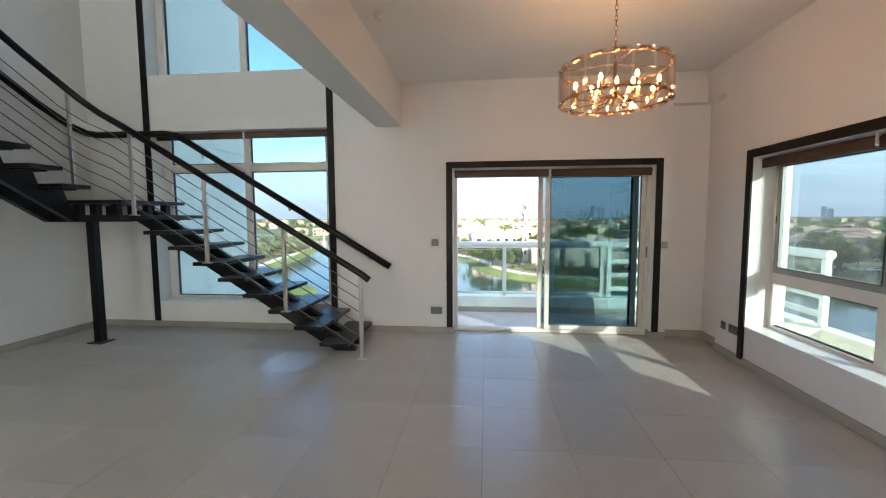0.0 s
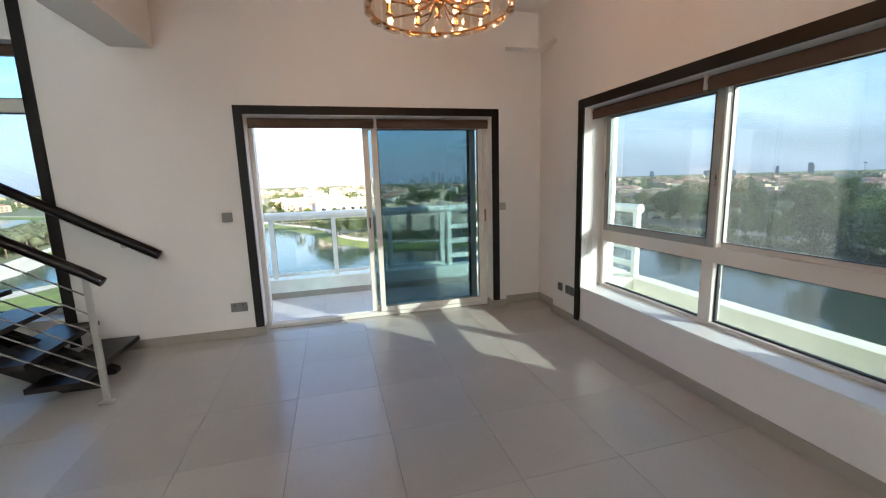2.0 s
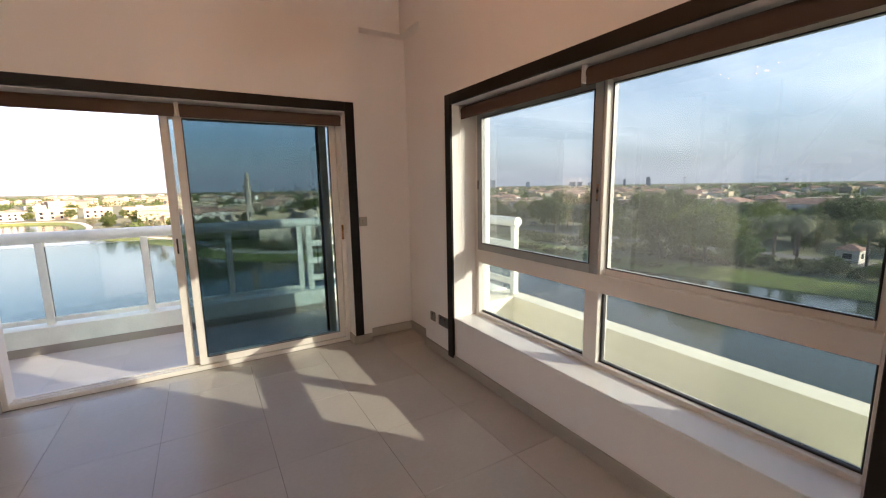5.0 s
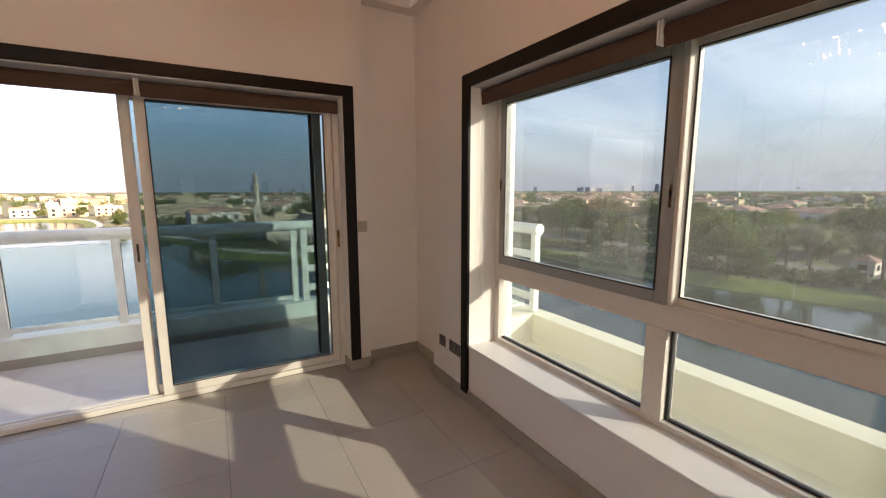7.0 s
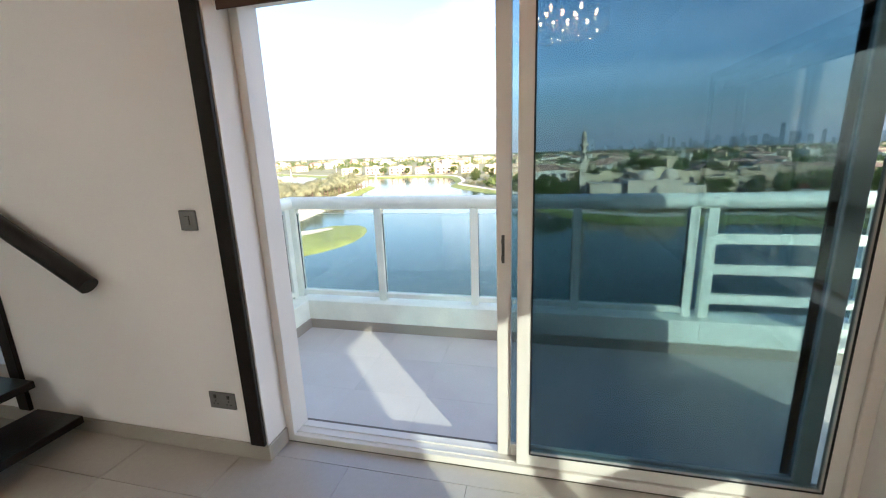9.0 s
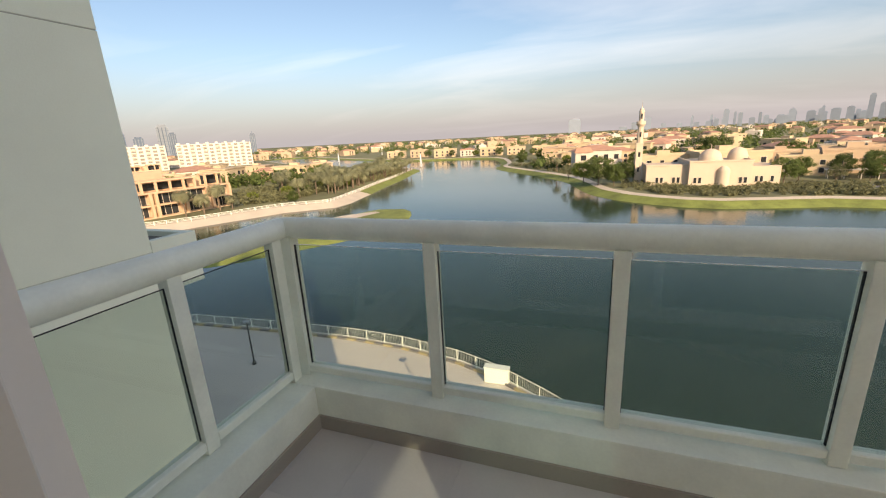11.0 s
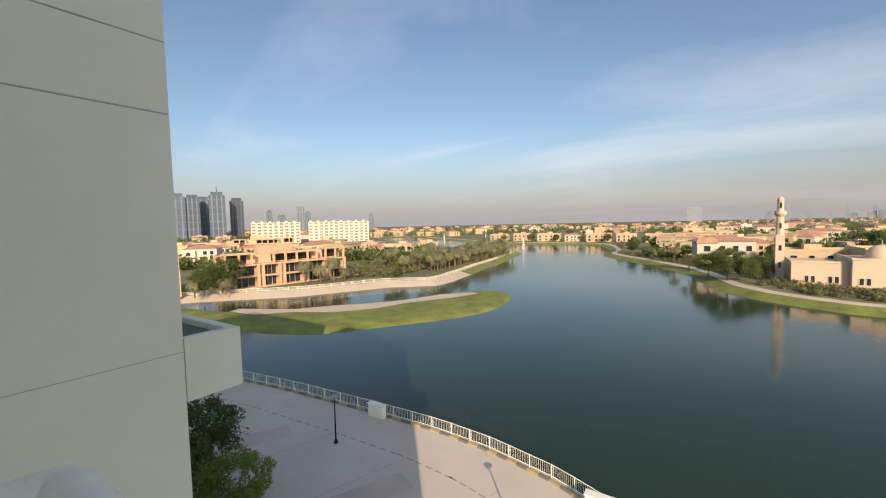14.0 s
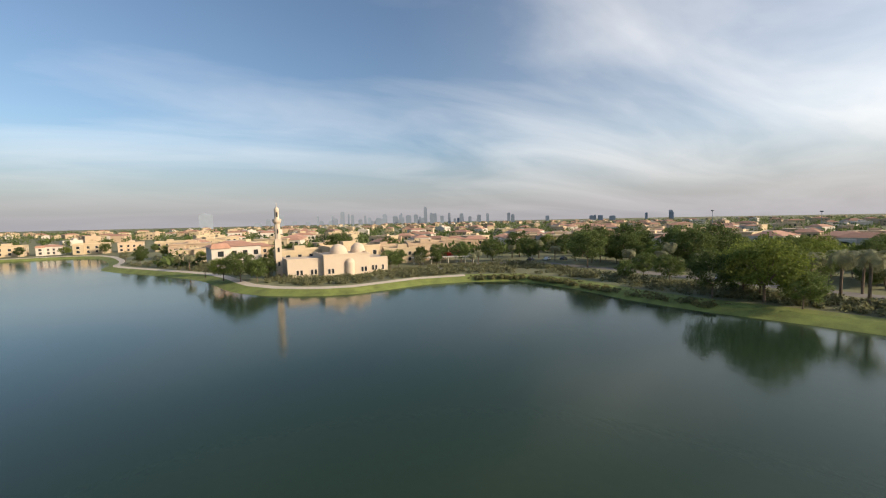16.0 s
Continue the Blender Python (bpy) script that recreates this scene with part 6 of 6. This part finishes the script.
# parked cars by the park
def car(x, y, rot, color, label):
    c = thing("car", label, "car", "parked cars", at=(x, y, GZ))
    c.rotation_euler = (0, 0, rot)
    bm = bmesh.new()
    bx(bm, -2.2, 2.2, -0.88, 0.88, 0.35, 0.95)
    vs = bx(bm, -1.5, 1.2, -0.82, 0.82, 0.95, 1.5)
    for q in vs:
        if q.co.z > 1.2:
            q.co.x *= 0.72
            q.co.y *= 0.85
    soften(bm, 0.12, 2)
    part("body", bm, color, c, "", True)
    bm = bmesh.new()
    bx(bm, -1.22, 1.0, -0.81, 0.81, 1.03, 1.36)
    part("window_band", bm, M_DARKWIN, c)
    for a in (-1.35, 1.35):
        for b in (-0.8, 0.8):
            bm = bmesh.new()
            rod(bm, (a, b - 0.1, 0.33), (a, b + 0.1, 0.33), 0.33, 16)
            wv = part("wheel", bm, M_GASKET, c, "black tyre")
            bm = bmesh.new()
            rod(bm, (a, b - 0.11, 0.33), (a, b + 0.11, 0.33), 0.19, 12)
            part("rim", bm, M_STEEL, wv)
    return c


M_CARW = mat("white_car_paint", (0.75, 0.75, 0.74), 0.25, 0.02)
M_CARG = mat("grey_car_paint", (0.12, 0.13, 0.14), 0.25, 0.05)
car(126, 74, 2.0, M_CARW, "white parked car beside the park road")
car(120, 152, 0.4, M_CARG, "dark grey parked car by the park")
car(127, 149, 0.4, M_CARW, "white parked car by the park")
car(134, 146, 0.4, M_CARG, "dark parked car by the park")
# park road
M_ASPH = mat("park_road", (0.20, 0.185, 0.17), 0.9, 0.1, 0.3, 0.1, 10)
bm = bmesh.new()
road = [(128, 0), (127, 40), (125, 75), (124, 105), (118, 140), (102, 156), (70, 152)]
prev = None
for i, p in enumerate(road):
    a, b = Vector(road[max(0, i - 1)]), Vector(road[min(len(road) - 1, i + 1)])
    t = (b - a).normalized()
    n = Vector((t.y, -t.x)) * 3.2
    cur = (bm.verts.new((p[0] - n.x, p[1] - n.y, GZ + 0.02)), bm.verts.new((p[0] + n.x, p[1] + n.y, GZ + 0.02)))
    if prev:
        bm.faces.new((prev[0], prev[1], cur[1], cur[0]))
    prev = cur
structure("road", bm, M_ASPH, "pale asphalt park road behind the lake", "road")

# white railing along the west path
wf = thing("railing", "white painted railing along the far lakeside path", "railing")
bb = bmesh.new()
bx(bb, -0.06, 0.06, -0.06, 0.06, 0, 1.15)
west_post = mesh_of("post", bb, M_RAILPAINT)
line = [Vector(p) for p in resampled(LAKE, 3.0) if -128 < p[0] < -74 and 58 < p[1] < 235]
off = []
for i, p in enumerate(line):
    t = (line[min(i + 1, len(line) - 1)] - line[max(i - 1, 0)]).normalized()
    off.append(p + Vector((t.y, -t.x)) * 4.4)
rb = bmesh.new()
for a, b in zip(off, off[1:]):
    if (a - b).length < 8:
        piece("post", west_post, wf, (a.x, a.y, GZ - 0.3))
        for z in (0.45, 0.8):
            rod(rb, (a.x, a.y, GZ - 0.3 + z), (b.x, b.y, GZ - 0.3 + z), 0.05, 4)
        rod(rb, (a.x, a.y, GZ + 0.85), (b.x, b.y, GZ + 0.85), 0.07, 4)
part("rail", rb, M_RAILPAINT, wf)

# small gatehouse, shade shelter and floodlight masts of the park
gh = thing("gatehouse", "small white rendered gatehouse with clay roof", "gatehouse", at=(128.0, 35.4, GZ))
boxpart("wall", (-2.2, 2.2, -2.0, 2.0, 0, 3.0), M_APT, gh, "", 0.03)
bm = bmesh.new()
for q in bx(bm, -2.7, 2.7, -2.5, 2.5, 3.0, 4.1):
    if q.co.z > 3.5:
        q.co.x, q.co.y = q.co.x * 0.15, q.co.y * 0.15
part("roof", bm, M_ROOFT, gh, "clay pyramid roof")
for dims in ((-2.25, -2.19, -0.8, 0.8, 1.0, 2.2), (-0.8, 0.8, -2.05, -1.99, 1.0, 2.2)):
    boxpart("window", dims, M_DARKWIN, gh, "", 0)
sh = thing("shade_shelter", "long white-roofed open shade shelter on thin posts", "shelter", at=(84, 168, GZ))
boxpart("roof", (-14, 14, -2.2, 2.2, 2.7, 2.95), M_APT, sh, "flat white roof", 0.03)
for k in range(8):
    for y in (-1.8, 1.8):
        boxpart("post", (-13.3 + 3.8 * k, -13.1 + 3.8 * k, y - 0.1, y + 0.1, 0, 2.7), M_APT, sh, "", 0)
sh.rotation_euler = (0, 0, -0.28)
for x, y, z in ((613.3, 345.3, 8.0), (660.2, 240.4, 3.5)):
    ms = thing("floodlight_mast", "tall thin floodlight mast in the far town", "mast", "floodlight masts", at=(x, y, GZ))
    bm = bmesh.new()
    rod(bm, (0, 0, 0), (0, 0, z - GZ), 0.45, 8, 0.25)
    part("pole", bm, M_BAND, ms)
    bm = bmesh.new()
    rod(bm, (0, 0, z - GZ - 1.5), (0, 0, z - GZ), 1.6, 10, 2.2)
    part("head", bm, M_BAND, ms, "ring of floodlights")
